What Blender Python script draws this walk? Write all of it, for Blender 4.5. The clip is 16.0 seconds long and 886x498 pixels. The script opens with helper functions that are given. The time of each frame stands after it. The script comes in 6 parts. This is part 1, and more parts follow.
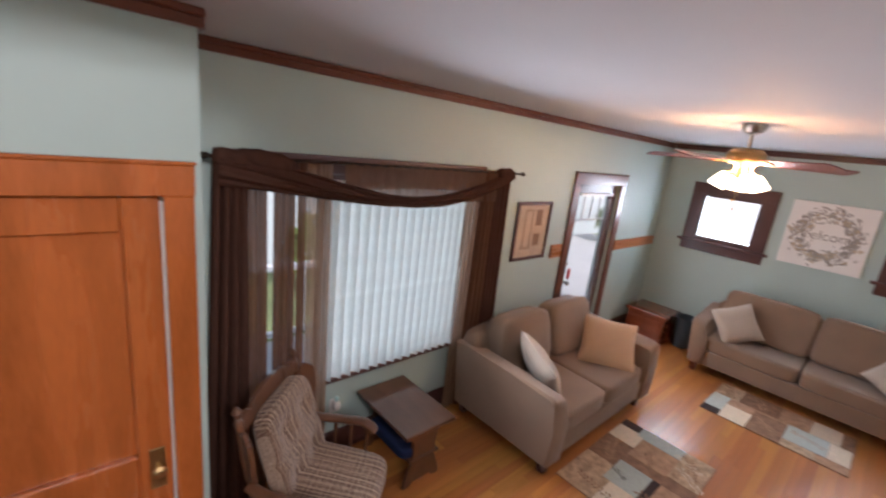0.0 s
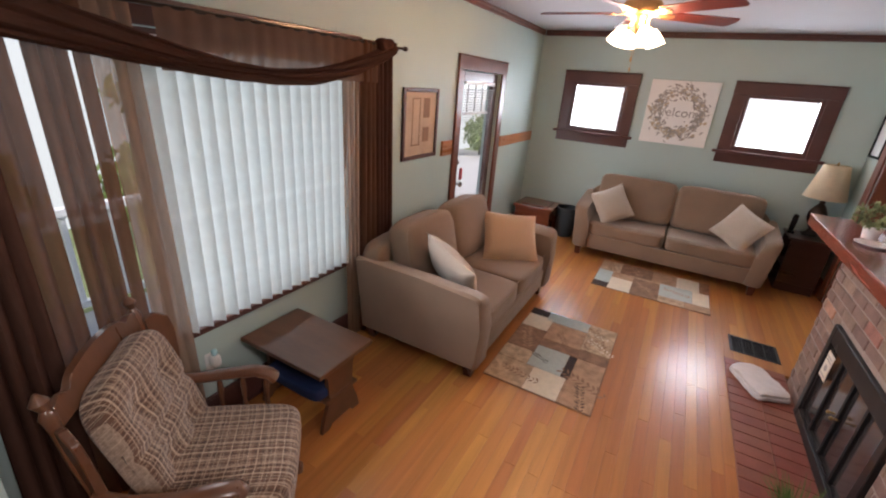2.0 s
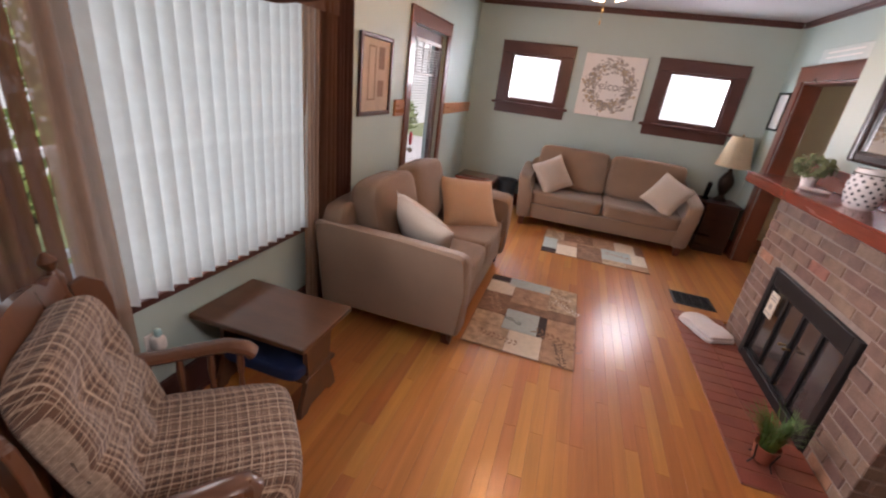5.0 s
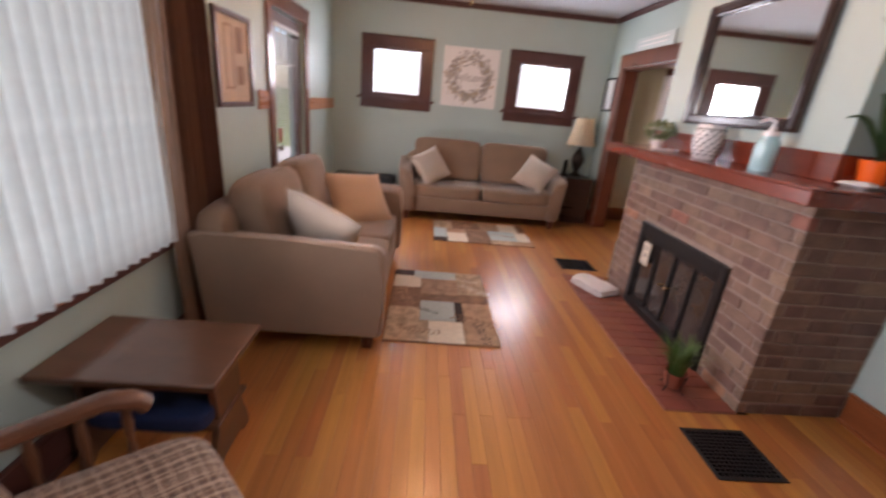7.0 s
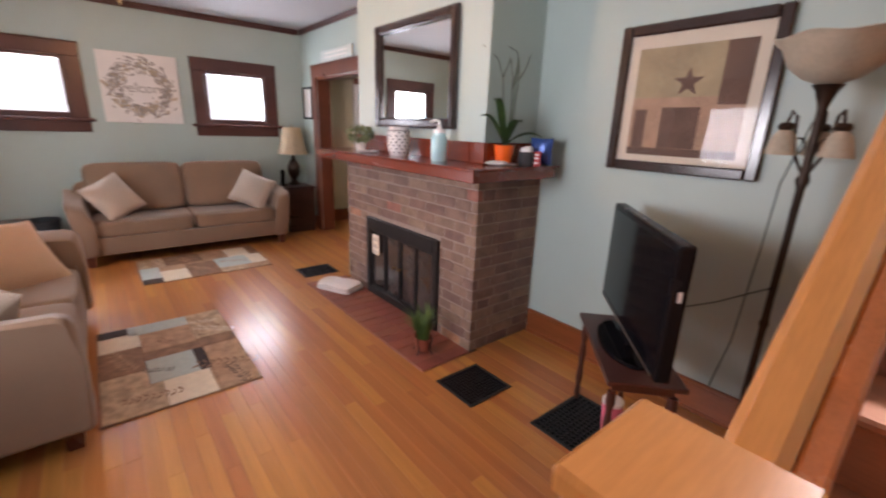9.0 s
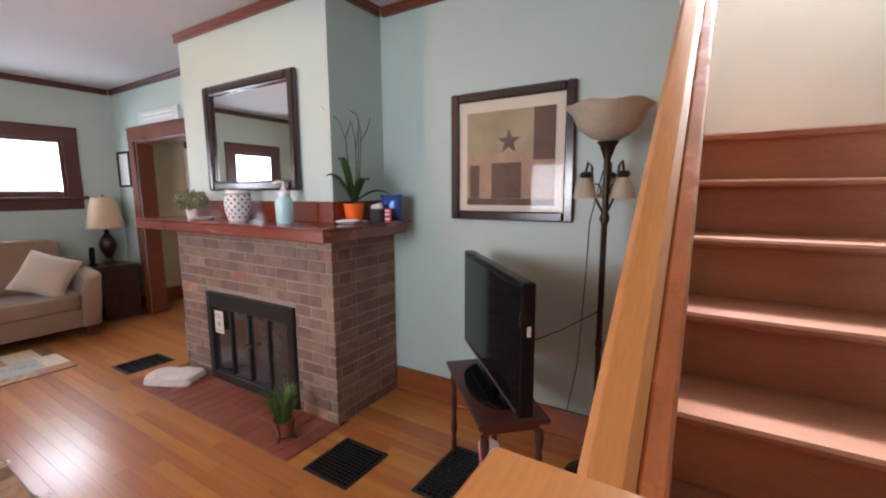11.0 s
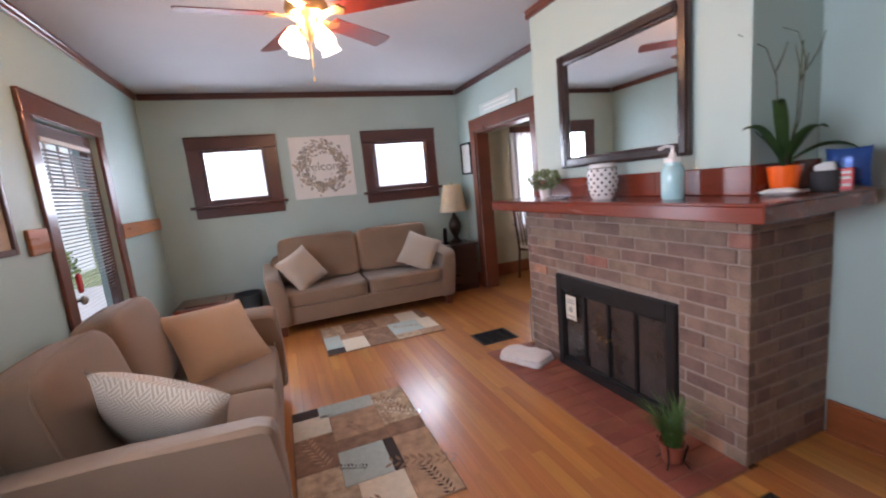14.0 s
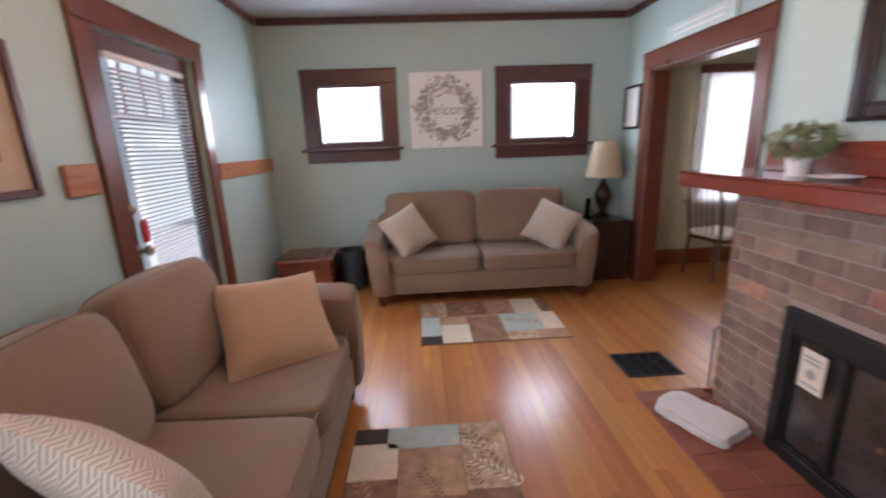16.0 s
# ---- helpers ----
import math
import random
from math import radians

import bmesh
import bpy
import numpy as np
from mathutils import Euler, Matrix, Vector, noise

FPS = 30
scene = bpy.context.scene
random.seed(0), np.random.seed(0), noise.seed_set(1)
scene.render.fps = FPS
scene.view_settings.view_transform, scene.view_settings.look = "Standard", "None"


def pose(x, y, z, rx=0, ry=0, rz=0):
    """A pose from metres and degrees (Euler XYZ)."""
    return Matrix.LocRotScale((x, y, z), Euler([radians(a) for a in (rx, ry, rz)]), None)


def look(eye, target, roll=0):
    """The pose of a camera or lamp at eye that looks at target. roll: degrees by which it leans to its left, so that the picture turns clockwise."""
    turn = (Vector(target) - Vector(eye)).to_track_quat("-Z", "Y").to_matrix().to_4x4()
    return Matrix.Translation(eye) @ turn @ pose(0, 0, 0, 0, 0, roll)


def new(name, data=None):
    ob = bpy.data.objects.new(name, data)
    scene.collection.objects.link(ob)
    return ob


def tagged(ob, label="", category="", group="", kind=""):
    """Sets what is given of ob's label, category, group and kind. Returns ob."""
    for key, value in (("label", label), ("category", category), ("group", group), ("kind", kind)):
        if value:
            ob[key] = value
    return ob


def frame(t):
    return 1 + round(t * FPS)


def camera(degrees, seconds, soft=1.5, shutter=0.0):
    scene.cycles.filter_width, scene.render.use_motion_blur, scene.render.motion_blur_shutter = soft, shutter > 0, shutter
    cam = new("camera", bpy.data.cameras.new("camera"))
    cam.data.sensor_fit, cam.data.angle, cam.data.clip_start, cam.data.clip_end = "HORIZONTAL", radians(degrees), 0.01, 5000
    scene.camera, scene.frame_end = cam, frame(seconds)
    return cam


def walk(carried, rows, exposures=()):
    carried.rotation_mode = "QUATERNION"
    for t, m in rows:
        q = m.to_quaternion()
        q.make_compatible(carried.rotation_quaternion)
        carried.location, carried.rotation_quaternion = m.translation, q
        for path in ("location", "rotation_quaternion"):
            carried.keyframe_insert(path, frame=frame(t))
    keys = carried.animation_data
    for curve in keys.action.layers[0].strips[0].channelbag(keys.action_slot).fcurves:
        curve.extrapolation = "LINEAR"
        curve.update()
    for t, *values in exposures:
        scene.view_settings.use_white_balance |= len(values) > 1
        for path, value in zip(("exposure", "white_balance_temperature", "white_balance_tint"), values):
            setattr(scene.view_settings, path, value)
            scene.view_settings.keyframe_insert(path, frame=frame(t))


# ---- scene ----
cam = camera(93.2, 16.0, 2.1, 0.4)
PATH = [
    (0, (-0.061, 0.438, 2.327), (1.264, 1.853, 1.835), 6.8),
    (0.5, (0.055, 0.473, 2.281), (1.593, 1.619, 1.714), 8.9),
    (1, (0.105, 0.585, 2.181), (1.757, 1.551, 1.598), 6.7),
    (1.5, (0.14, 0.709, 2.088), (1.807, 1.514, 1.33), 6.2),
    (2, (0.174, 0.826, 1.942), (1.813, 1.7, 1.2), 4.5),
    (2.5, (0.172, 0.84, 1.925), (1.894, 1.467, 1.123), 6.3),
    (3, (0.129, 0.907, 1.904), (1.796, 1.608, 1.051), 7.5),
    (3.2, (0.106, 0.95, 1.891), (1.77, 1.626, 1.011), 9.2),
    (5.3, (0.156, 1.258, 1.612), (1.998, 1.613, 0.919), 6.3),
    (5.5, (0.171, 1.264, 1.596), (2.043, 1.374, 0.9), 7.8),
    (6, (0.148, 1.334, 1.553), (1.977, 1.37, 0.746), 11.4),
    (6.5, (0.182, 1.435, 1.459), (1.945, 1.69, 0.551), 4.6),
    (7, (0.23, 1.501, 1.464), (2.113, 1.383, 0.8), 5.5),
    (7.5, (0.244, 1.602, 1.481), (2.048, 0.965, 0.897), 4.6),
    (8, (0.217, 1.633, 1.49), (2.011, 0.93, 0.954), 3.1),
    (8.5, (0.192, 1.581, 1.486), (1.875, 0.636, 0.961), 1.6),
    (9, (0.185, 1.508, 1.479), (1.666, 0.283, 0.924), 2.1),
    (9.2, (0.185, 1.469, 1.476), (1.572, 0.14, 0.919), 2.3),
    (11.3, (0.183, 1.444, 1.458), (1.223, -0.244, 1.198), -0.4),
    (11.5, (0.213, 1.445, 1.455), (1.491, -0.073, 1.203), -1.2),
    (12, (0.256, 1.446, 1.447), (1.987, 0.475, 1.198), -3.1),
    (12.5, (0.33, 1.424, 1.457), (2.115, 0.563, 1.184), -2.6),
    (13, (0.483, 1.486, 1.471), (2.216, 0.534, 1.173), -3.7),
    (13.5, (0.661, 1.59, 1.47), (2.37, 0.616, 1.111), -3.5),
    (14, (0.863, 1.563, 1.455), (2.711, 0.865, 1.143), -5.5),
    (14.5, (1.107, 1.424, 1.451), (2.973, 0.768, 1.159), -4.1),
    (15, (1.362, 1.407, 1.471), (3.208, 0.697, 1.171), -5.8),
    (15.5, (1.595, 1.359, 1.439), (3.48, 0.781, 1.104), -4.6),
    (16, (1.798, 1.292, 1.443), (3.737, 1.196, 0.96), -2.1),
]
walk(cam, [(t, look(eye, target, roll)) for t, eye, target, roll in PATH], [(0, 0.52, 6200, 20), (2, 0.54, 6550, 20), (6, 0.52, 6800, 28), (9.2, 0.62, 6650, 25), (11.3, 0.58, 6250, 20), (12, 0.55, 6050, 20), (14, 0.48, 6000, 20), (16, 0.47, 6050, 20)])

# ---- light ----
world = bpy.data.worlds.new("sky")
world.use_nodes = True
scene.world = world
wn = world.node_tree.nodes
sky = wn.new("ShaderNodeTexSky")
sky.sky_type, sky.sun_disc = "NISHITA", False
sky.sun_elevation, sky.sun_rotation = radians(48), radians(160)
world.node_tree.links.new(sky.outputs[0], wn["Background"].inputs[0])
wn["Background"].inputs[1].default_value = 0.15


def lamp(name, kind, m, power, colour=(1, 1, 1), size=(1, 1), soft=0.03, spread=180):
    d = bpy.data.lights.new(name, kind)
    d.energy, d.color = power, colour
    if kind == "AREA":
        d.shape, d.size, d.size_y, d.spread = "RECTANGLE", size[0], size[1], radians(spread)
    elif kind == "SUN":
        d.angle = soft
    else:
        d.shadow_soft_size = soft
    ob = new(name, d)
    ob.matrix_world = m
    return ob


SUN = lamp("sun", "SUN", look((0, -12, 14), (0, 0, 0)), 2.8, (1.0, 0.96, 0.9), soft=radians(4))
DAY = (0.92, 0.97, 1.0)
EAST_DAY = (0.85, 0.93, 1.0)
lamp("east_window_light", "AREA", look((6.46, 1.96, 1.765), (0, 1.96, 1.2)), 13, EAST_DAY, (0.60, 0.53))
lamp("east_window_light", "AREA", look((6.46, -0.028, 1.75), (0, -0.03, 1.2)), 16, EAST_DAY, (0.65, 0.53))
lamp("front_window_sky", "AREA", look((1.80, 2.875, 1.33), (1.80, 0, 1.33)), 3.9, (0.88, 0.97, 0.98), (1.15, 1.36))
lamp("front_window_light", "AREA", look((1.75, 2.62, 1.50), (2.14, -0.9, 1.58)), 21, DAY, (1.16, 0.64), spread=138)
lamp("front_door_sky", "AREA", look((4.515, 2.795, 1.12), (4.515, -0.9, 1.12)), 14, (0.86, 0.94, 1.0), (0.66, 1.55), spread=165)
lamp("dining_window_light", "AREA", look((6.60, -2.25, 1.40), (3, -2.25, 1.2)), 16, DAY, (0.9, 1.2))
# unseen lamp, added high in the stairwell to brighten closet wall and stairs
lamp("stairwell_fill_light", "AREA", look((-0.22, -1.96, 3.62), (-0.1, 2.2, 2.2)), 58, (1.0, 0.95, 0.89), (0.8, 0.75))
BULBS = [lamp("fan_bulb", "POINT", pose(3.42 + 0.10 * math.cos(a), 1.262 + 0.10 * math.sin(a), 2.385), 9.5, (1.0, 0.54, 0.24), soft=0.035)
         for a in (0.5, 2.07, 3.64, 5.21)]

# ---- materials ----


def rgb(h):
    c = [int(h[i:i + 2], 16) / 255 for i in (0, 2, 4)]
    return tuple(v / 12.92 if v < 0.04045 else ((v + 0.055) / 1.055) ** 2.4 for v in c) + (1,)


def mat(name, colour, rough=0.6, metal=0.0, var=0.12, scale=6.0, stretch=(1, 1, 1), fine=60.0, bump=0.15, coat=0.0, rand=0.0, spec=0.5, gloss=0.1, coat_rough=0.15):
    """Paint, wood, cloth: one colour, varied at two scales, with fine relief."""
    m = bpy.data.materials.new(name)
    m.use_nodes = True
    t = m.node_tree
    n, l = t.nodes, t.links
    b = n["Principled BSDF"]
    tc = n.new("ShaderNodeTexCoord")
    mp = n.new("ShaderNodeMapping")
    mp.inputs["Scale"].default_value = stretch
    l.new(tc.outputs["Object"], mp.inputs["Vector"])
    big, small = n.new("ShaderNodeTexNoise"), n.new("ShaderNodeTexNoise")
    big.inputs["Scale"].default_value, small.inputs["Scale"].default_value = scale, fine
    big.inputs["Detail"].default_value = 4
    add = n.new("ShaderNodeMath")
    add.operation = "MULTIPLY_ADD"
    add.inputs[1].default_value = 0.4
    hsv = n.new("ShaderNodeHueSaturation")
    hsv.inputs["Color"].default_value = colour if len(colour) == 4 else (*colour, 1)
    rng = n.new("ShaderNodeMapRange")
    rng.inputs["From Min"].default_value, rng.inputs["From Max"].default_value = 0.35, 1.05
    rng.inputs["To Min"].default_value, rng.inputs["To Max"].default_value = 1 - var, 1 + var
    for tex in (big, small):
        l.new(mp.outputs["Vector"], tex.inputs["Vector"])
    l.new(small.outputs["Fac"], add.inputs[0])
    l.new(big.outputs["Fac"], add.inputs[2])
    l.new(add.outputs[0], rng.inputs["Value"])
    val = rng.outputs[0]
    if rand:
        info = n.new("ShaderNodeObjectInfo")
        r2 = n.new("ShaderNodeMapRange")
        r2.inputs["To Min"].default_value, r2.inputs["To Max"].default_value = 1 - rand, 1 + rand
        l.new(info.outputs["Random"], r2.inputs["Value"])
        mul = n.new("ShaderNodeMath")
        mul.operation = "MULTIPLY"
        l.new(val, mul.inputs[0])
        l.new(r2.outputs[0], mul.inputs[1])
        val = mul.outputs[0]
        r3 = n.new("ShaderNodeMapRange")
        r3.inputs["To Min"].default_value, r3.inputs["To Max"].default_value = 0.5 - 0.02 * rand / 0.2, 0.5 + 0.012 * rand / 0.2
        l.new(info.outputs["Random"], r3.inputs["Value"])
        l.new(r3.outputs[0], hsv.inputs["Hue"])
        shift = n.new("ShaderNodeVectorMath")
        shift.operation = "SCALE"
        comb = n.new("ShaderNodeCombineXYZ")
        for k in range(3):
            l.new(info.outputs["Random"], comb.inputs[k])
        shift.inputs["Scale"].default_value = 37.0
        l.new(comb.outputs[0], shift.inputs[0])
        l.new(shift.outputs[0], mp.inputs["Location"])
    l.new(val, hsv.inputs["Value"])
    l.new(hsv.outputs[0], b.inputs["Base Color"])
    rr = n.new("ShaderNodeMapRange")
    rr.inputs["To Min"].default_value, rr.inputs["To Max"].default_value = max(rough - gloss, 0.02), min(rough + gloss, 1)
    l.new(big.outputs["Fac"], rr.inputs["Value"])
    l.new(rr.outputs[0], b.inputs["Roughness"])
    b.inputs["Metallic"].default_value = metal
    b.inputs["Specular IOR Level"].default_value = spec
    b.inputs["Coat Weight"].default_value = coat
    b.inputs["Coat Roughness"].default_value = coat_rough
    if bump:
        bp = n.new("ShaderNodeBump")
        bp.inputs["Strength"].default_value, bp.inputs["Distance"].default_value = bump, 0.004
        l.new(add.outputs[0], bp.inputs["Height"])
        l.new(bp.outputs[0], b.inputs["Normal"])
    return m


def weave(m, pitch=0.004, strength=0.5, diamond=0.0, second=None):
    """Adds a woven relief, and for diamond > 0 a zigzag pattern in a second colour."""
    t = m.node_tree
    n, l = t.nodes, t.links
    b = n["Principled BSDF"]
    tc = n["Texture Coordinate"]
    ws = []
    for d in ("X", "Y", "Z"):
        w = n.new("ShaderNodeTexWave")
        w.bands_direction = d
        w.inputs["Scale"].default_value = 0.314 / pitch
        w.inputs["Distortion"].default_value = 1.0
        l.new(tc.outputs["Object"], w.inputs["Vector"])
        ws.append(w)
    a1, a2 = n.new("ShaderNodeMath"), n.new("ShaderNodeMath")
    l.new(ws[0].outputs["Fac"], a1.inputs[0])
    l.new(ws[1].outputs["Fac"], a1.inputs[1])
    l.new(a1.outputs[0], a2.inputs[0])
    l.new(ws[2].outputs["Fac"], a2.inputs[1])
    bp = n.new("ShaderNodeBump")
    bp.inputs["Strength"].default_value, bp.inputs["Distance"].default_value = strength, 0.002
    l.new(a2.outputs[0], bp.inputs["Height"])
    old = b.inputs["Normal"].links
    if old:
        l.new(old[0].from_socket, bp.inputs["Normal"])
    l.new(bp.outputs[0], b.inputs["Normal"])
    b.inputs["Sheen Weight"].default_value = 0.25
    if diamond:
        sep = n.new("ShaderNodeSeparateXYZ")
        l.new(tc.outputs["Object"], sep.inputs[0])
        def op(kind, x, y=None):
            q = n.new("ShaderNodeMath")
            q.operation = kind
            for k, v in enumerate((x, y)):
                if isinstance(v, (int, float)):
                    q.inputs[k].default_value = v
                elif v is not None:
                    l.new(v, q.inputs[k])
            return q.outputs[0]
        # blocks of stripes, turned from block to block, on the slant
        wob = n.new("ShaderNodeTexNoise")
        wob.inputs["Scale"].default_value = 25
        l.new(tc.outputs["Object"], wob.inputs["Vector"])
        jig = op("MULTIPLY", wob.outputs["Fac"], 0.008)
        pa = op("ADD", op("MULTIPLY", op("ADD", sep.outputs["X"], sep.outputs["Y"]), 0.7071), jig)
        qa = op("ADD", op("MULTIPLY", op("SUBTRACT", sep.outputs["X"], sep.outputs["Y"]), 0.7071), jig)
        cell = op("ADD", op("FLOOR", op("DIVIDE", pa, diamond)), op("FLOOR", op("DIVIDE", qa, diamond)))
        odd = op("PINGPONG", cell, 1.0)
        even = op("SUBTRACT", 1.0, odd)
        run = op("ADD", op("MULTIPLY", pa, odd), op("MULTIPLY", qa, even))
        g = n.new("ShaderNodeMath")
        g.operation = "GREATER_THAN"
        g.inputs[1].default_value = diamond / 12
        l.new(op("PINGPONG", run, diamond / 6), g.inputs[0])
        mix = n.new("ShaderNodeMix")
        mix.data_type = "RGBA"
        l.new(g.outputs[0], mix.inputs["Factor"])
        l.new(b.inputs["Base Color"].links[0].from_socket, mix.inputs["A"])
        mix.inputs["B"].default_value = second
        l.new(mix.outputs["Result"], b.inputs["Base Color"])
    return m


def plaid(name, ground, dark, light):
    """Brown tweed with crossed pale and dark threads."""
    m = mat(name, ground, 0.9, var=0.25, scale=30, fine=200, bump=0.3)
    t = m.node_tree
    n, l = t.nodes, t.links
    b = n["Principled BSDF"]
    sep = n.new("ShaderNodeSeparateXYZ")
    l.new(n["Texture Coordinate"].outputs["Object"], sep.inputs[0])
    warp = n.new("ShaderNodeTexNoise")
    warp.inputs["Scale"].default_value = 90
    l.new(n["Texture Coordinate"].outputs["Object"], warp.inputs["Vector"])
    last = b.inputs["Base Color"].links[0].from_socket
    both = n.new("ShaderNodeMath")
    l.new(sep.outputs["Y"], both.inputs[0])
    l.new(sep.outputs["Z"], both.inputs[1])
    run = {"X": sep.outputs["X"], "YZ": both.outputs[0]}
    jig = n.new("ShaderNodeTexNoise")
    jig.inputs["Scale"].default_value = 17
    l.new(n["Texture Coordinate"].outputs["Object"], jig.inputs["Vector"])
    for axis, period, width, colour, lift in (("X", 0.0235, 0.0032, dark, 0.012), ("YZ", 0.031, 0.0042, dark, 0.012),
                                              ("YZ", 0.036, 0.0022, light, 0), ("YZ", 0.027, 0.0012, light, 0.009),
                                              ("X", 0.040, 0.0032, light, 0), ("X", 0.0235, 0.0014, light, 0.020), ("X", 0.0335, 0.0013, light, 0.007)):
        a = n.new("ShaderNodeMath")
        a.operation = "MULTIPLY_ADD"
        a.inputs[1].default_value = 0.007
        l.new(jig.outputs["Fac"], a.inputs[0])
        l.new(run[axis], a.inputs[2])
        o = n.new("ShaderNodeMath")
        o.inputs[1].default_value = lift
        l.new(a.outputs[0], o.inputs[0])
        p = n.new("ShaderNodeMath")
        p.operation = "PINGPONG"
        p.inputs[1].default_value = period / 2
        l.new(o.outputs[0], p.inputs[0])
        g = n.new("ShaderNodeMath")
        g.operation = "LESS_THAN"
        g.inputs[1].default_value = width
        l.new(p.outputs[0], g.inputs[0])
        k = n.new("ShaderNodeMath")
        k.operation = "MULTIPLY"
        l.new(g.outputs[0], k.inputs[0])
        l.new(warp.outputs["Fac"], k.inputs[1])
        mix = n.new("ShaderNodeMix")
        mix.data_type = "RGBA"
        l.new(k.outputs[0], mix.inputs["Factor"])
        l.new(last, mix.inputs["A"])
        mix.inputs["B"].default_value = colour
        last = mix.outputs["Result"]
    l.new(last, b.inputs["Base Color"])
    return weave(m, 0.003, 0.4)


def sheet(name, colour, through_share=0.4, clear=0.0, rough=0.8):
    """Thin cloth or vinyl that lets light through; clear: the share of open mesh."""
    m = bpy.data.materials.new(name)
    m.use_nodes = True
    n, l = m.node_tree.nodes, m.node_tree.links
    d, tr, mx = n.new("ShaderNodeBsdfDiffuse"), n.new("ShaderNodeBsdfTranslucent"), n.new("ShaderNodeMixShader")
    noise_ = n.new("ShaderNodeTexNoise")
    noise_.inputs["Scale"].default_value = 14
    tc = n.new("ShaderNodeTexCoord")
    l.new(tc.outputs["Object"], noise_.inputs["Vector"])
    hsv = n.new("ShaderNodeHueSaturation")
    hsv.inputs["Color"].default_value = colour
    rng = n.new("ShaderNodeMapRange")
    rng.inputs["To Min"].default_value, rng.inputs["To Max"].default_value = 0.88, 1.1
    l.new(noise_.outputs["Fac"], rng.inputs["Value"])
    l.new(rng.outputs[0], hsv.inputs["Value"])
    l.new(hsv.outputs[0], d.inputs["Color"])
    l.new(hsv.outputs[0], tr.inputs["Color"])
    mx.inputs[0].default_value = through_share
    l.new(d.outputs[0], mx.inputs[1])
    l.new(tr.outputs[0], mx.inputs[2])
    last = mx
    if clear:
        tp, m2 = n.new("ShaderNodeBsdfTransparent"), n.new("ShaderNodeMixShader")
        m2.inputs[0].default_value = clear
        l.new(mx.outputs[0], m2.inputs[1])
        l.new(tp.outputs[0], m2.inputs[2])
        last = m2
    l.new(last.outputs[0], n["Material Output"].inputs["Surface"])
    return m


def glow(name, colour, strength, base=(0.9, 0.9, 0.9, 1)):
    m = mat(name, base, 0.4, var=0.03, bump=0)
    b = m.node_tree.nodes["Principled BSDF"]
    b.inputs["Emission Color"].default_value = (*colour[:3], 1)
    b.inputs["Emission Strength"].default_value = strength
    return m


def clear_glass(name, rough=0.0):
    m = bpy.data.materials.new(name)
    m.use_nodes = True
    n, l = m.node_tree.nodes, m.node_tree.links
    g, tp, mx = n.new("ShaderNodeBsdfGlossy"), n.new("ShaderNodeBsdfTransparent"), n.new("ShaderNodeMixShader")
    g.inputs["Roughness"].default_value = rough
    mx.inputs[0].default_value = 0.013
    l.new(tp.outputs[0], mx.inputs[1])
    l.new(g.outputs[0], mx.inputs[2])
    l.new(mx.outputs[0], n["Material Output"].inputs["Surface"])
    return m


WALL = mat("teal_wall_paint", (0.435, 0.55, 0.525), 0.5, var=0.05, scale=1.6, fine=220, bump=0.08)
CREAM = mat("cream_wall_paint", (0.62, 0.56, 0.40), 0.6, var=0.05, scale=1.6, fine=220, bump=0.08)
WHITE_WALL = mat("white_wall_paint", (0.66, 0.62, 0.57), 0.6, var=0.05, scale=2, fine=200, bump=0.08)
CEIL = mat("ceiling_paint", (0.53, 0.52, 0.54), 0.8, var=0.04, scale=2, fine=150, bump=0.15)
DARK_TRIM = mat("dark_stained_trim", (0.092, 0.035, 0.030), 0.35, var=0.3, scale=3, stretch=(1, 1, 1), fine=40, bump=0.1, coat=0.2)
RED_TRIM = mat("red_stained_trim", (0.15, 0.040, 0.020), 0.32, var=0.3, scale=4, fine=50, bump=0.08, coat=0.3)
MANTEL = mat("mahogany_mantel", (0.19, 0.036, 0.018), 0.25, var=0.3, scale=3, stretch=(0.3, 3, 3), fine=40, bump=0.05, coat=0.5)
ORANGE_WOOD = mat("orange_fir_wood", (0.46, 0.125, 0.029), 0.26, var=0.35, scale=3, stretch=(3, 3, 0.35), fine=50, bump=0.06, coat=0.4)
RAIL_WOOD = mat("orange_rail_wood", (0.64, 0.255, 0.068), 0.25, var=0.28, scale=3, stretch=(3, 0.35, 0.35), fine=50, bump=0.06, coat=0.4)
CHAIR_RAIL_WOOD = mat("orange_chair_rail_wood", (0.46, 0.165, 0.055), 0.3, var=0.3, scale=4, stretch=(0.4, 3, 3), fine=50, bump=0.06, coat=0.3)
BASE_WOOD = mat("orange_base_wood", (0.27, 0.08, 0.027), 0.32, var=0.3, scale=4, stretch=(0.4, 3, 3), fine=50, bump=0.06, coat=0.3)
STAIR_WOOD = mat("worn_stair_wood", (0.43, 0.19, 0.115), 0.6, var=0.3, scale=3, stretch=(0.4, 3, 3), fine=60, bump=0.1, rand=0.1, spec=0.3)
PLANK = mat("oak_plank", (0.45, 0.182, 0.046), 0.36, var=0.24, scale=3.2, stretch=(0.22, 6, 3), fine=24, bump=0.012, coat=0.5, rand=0.13, gloss=0.08, spec=0.3, coat_rough=0.21)
SUBFLOOR = mat("subfloor", (0.10, 0.04, 0.015), 0.7, var=0.2)
BRICK = mat("brown_brick", (0.225, 0.148, 0.112), 0.85, var=0.4, scale=9, fine=110, bump=0.7, rand=0.2)
ORANGE_BRICK = mat("orange_brick", (0.36, 0.185, 0.12), 0.85, var=0.4, scale=14, fine=120, bump=0.6, rand=0.2)
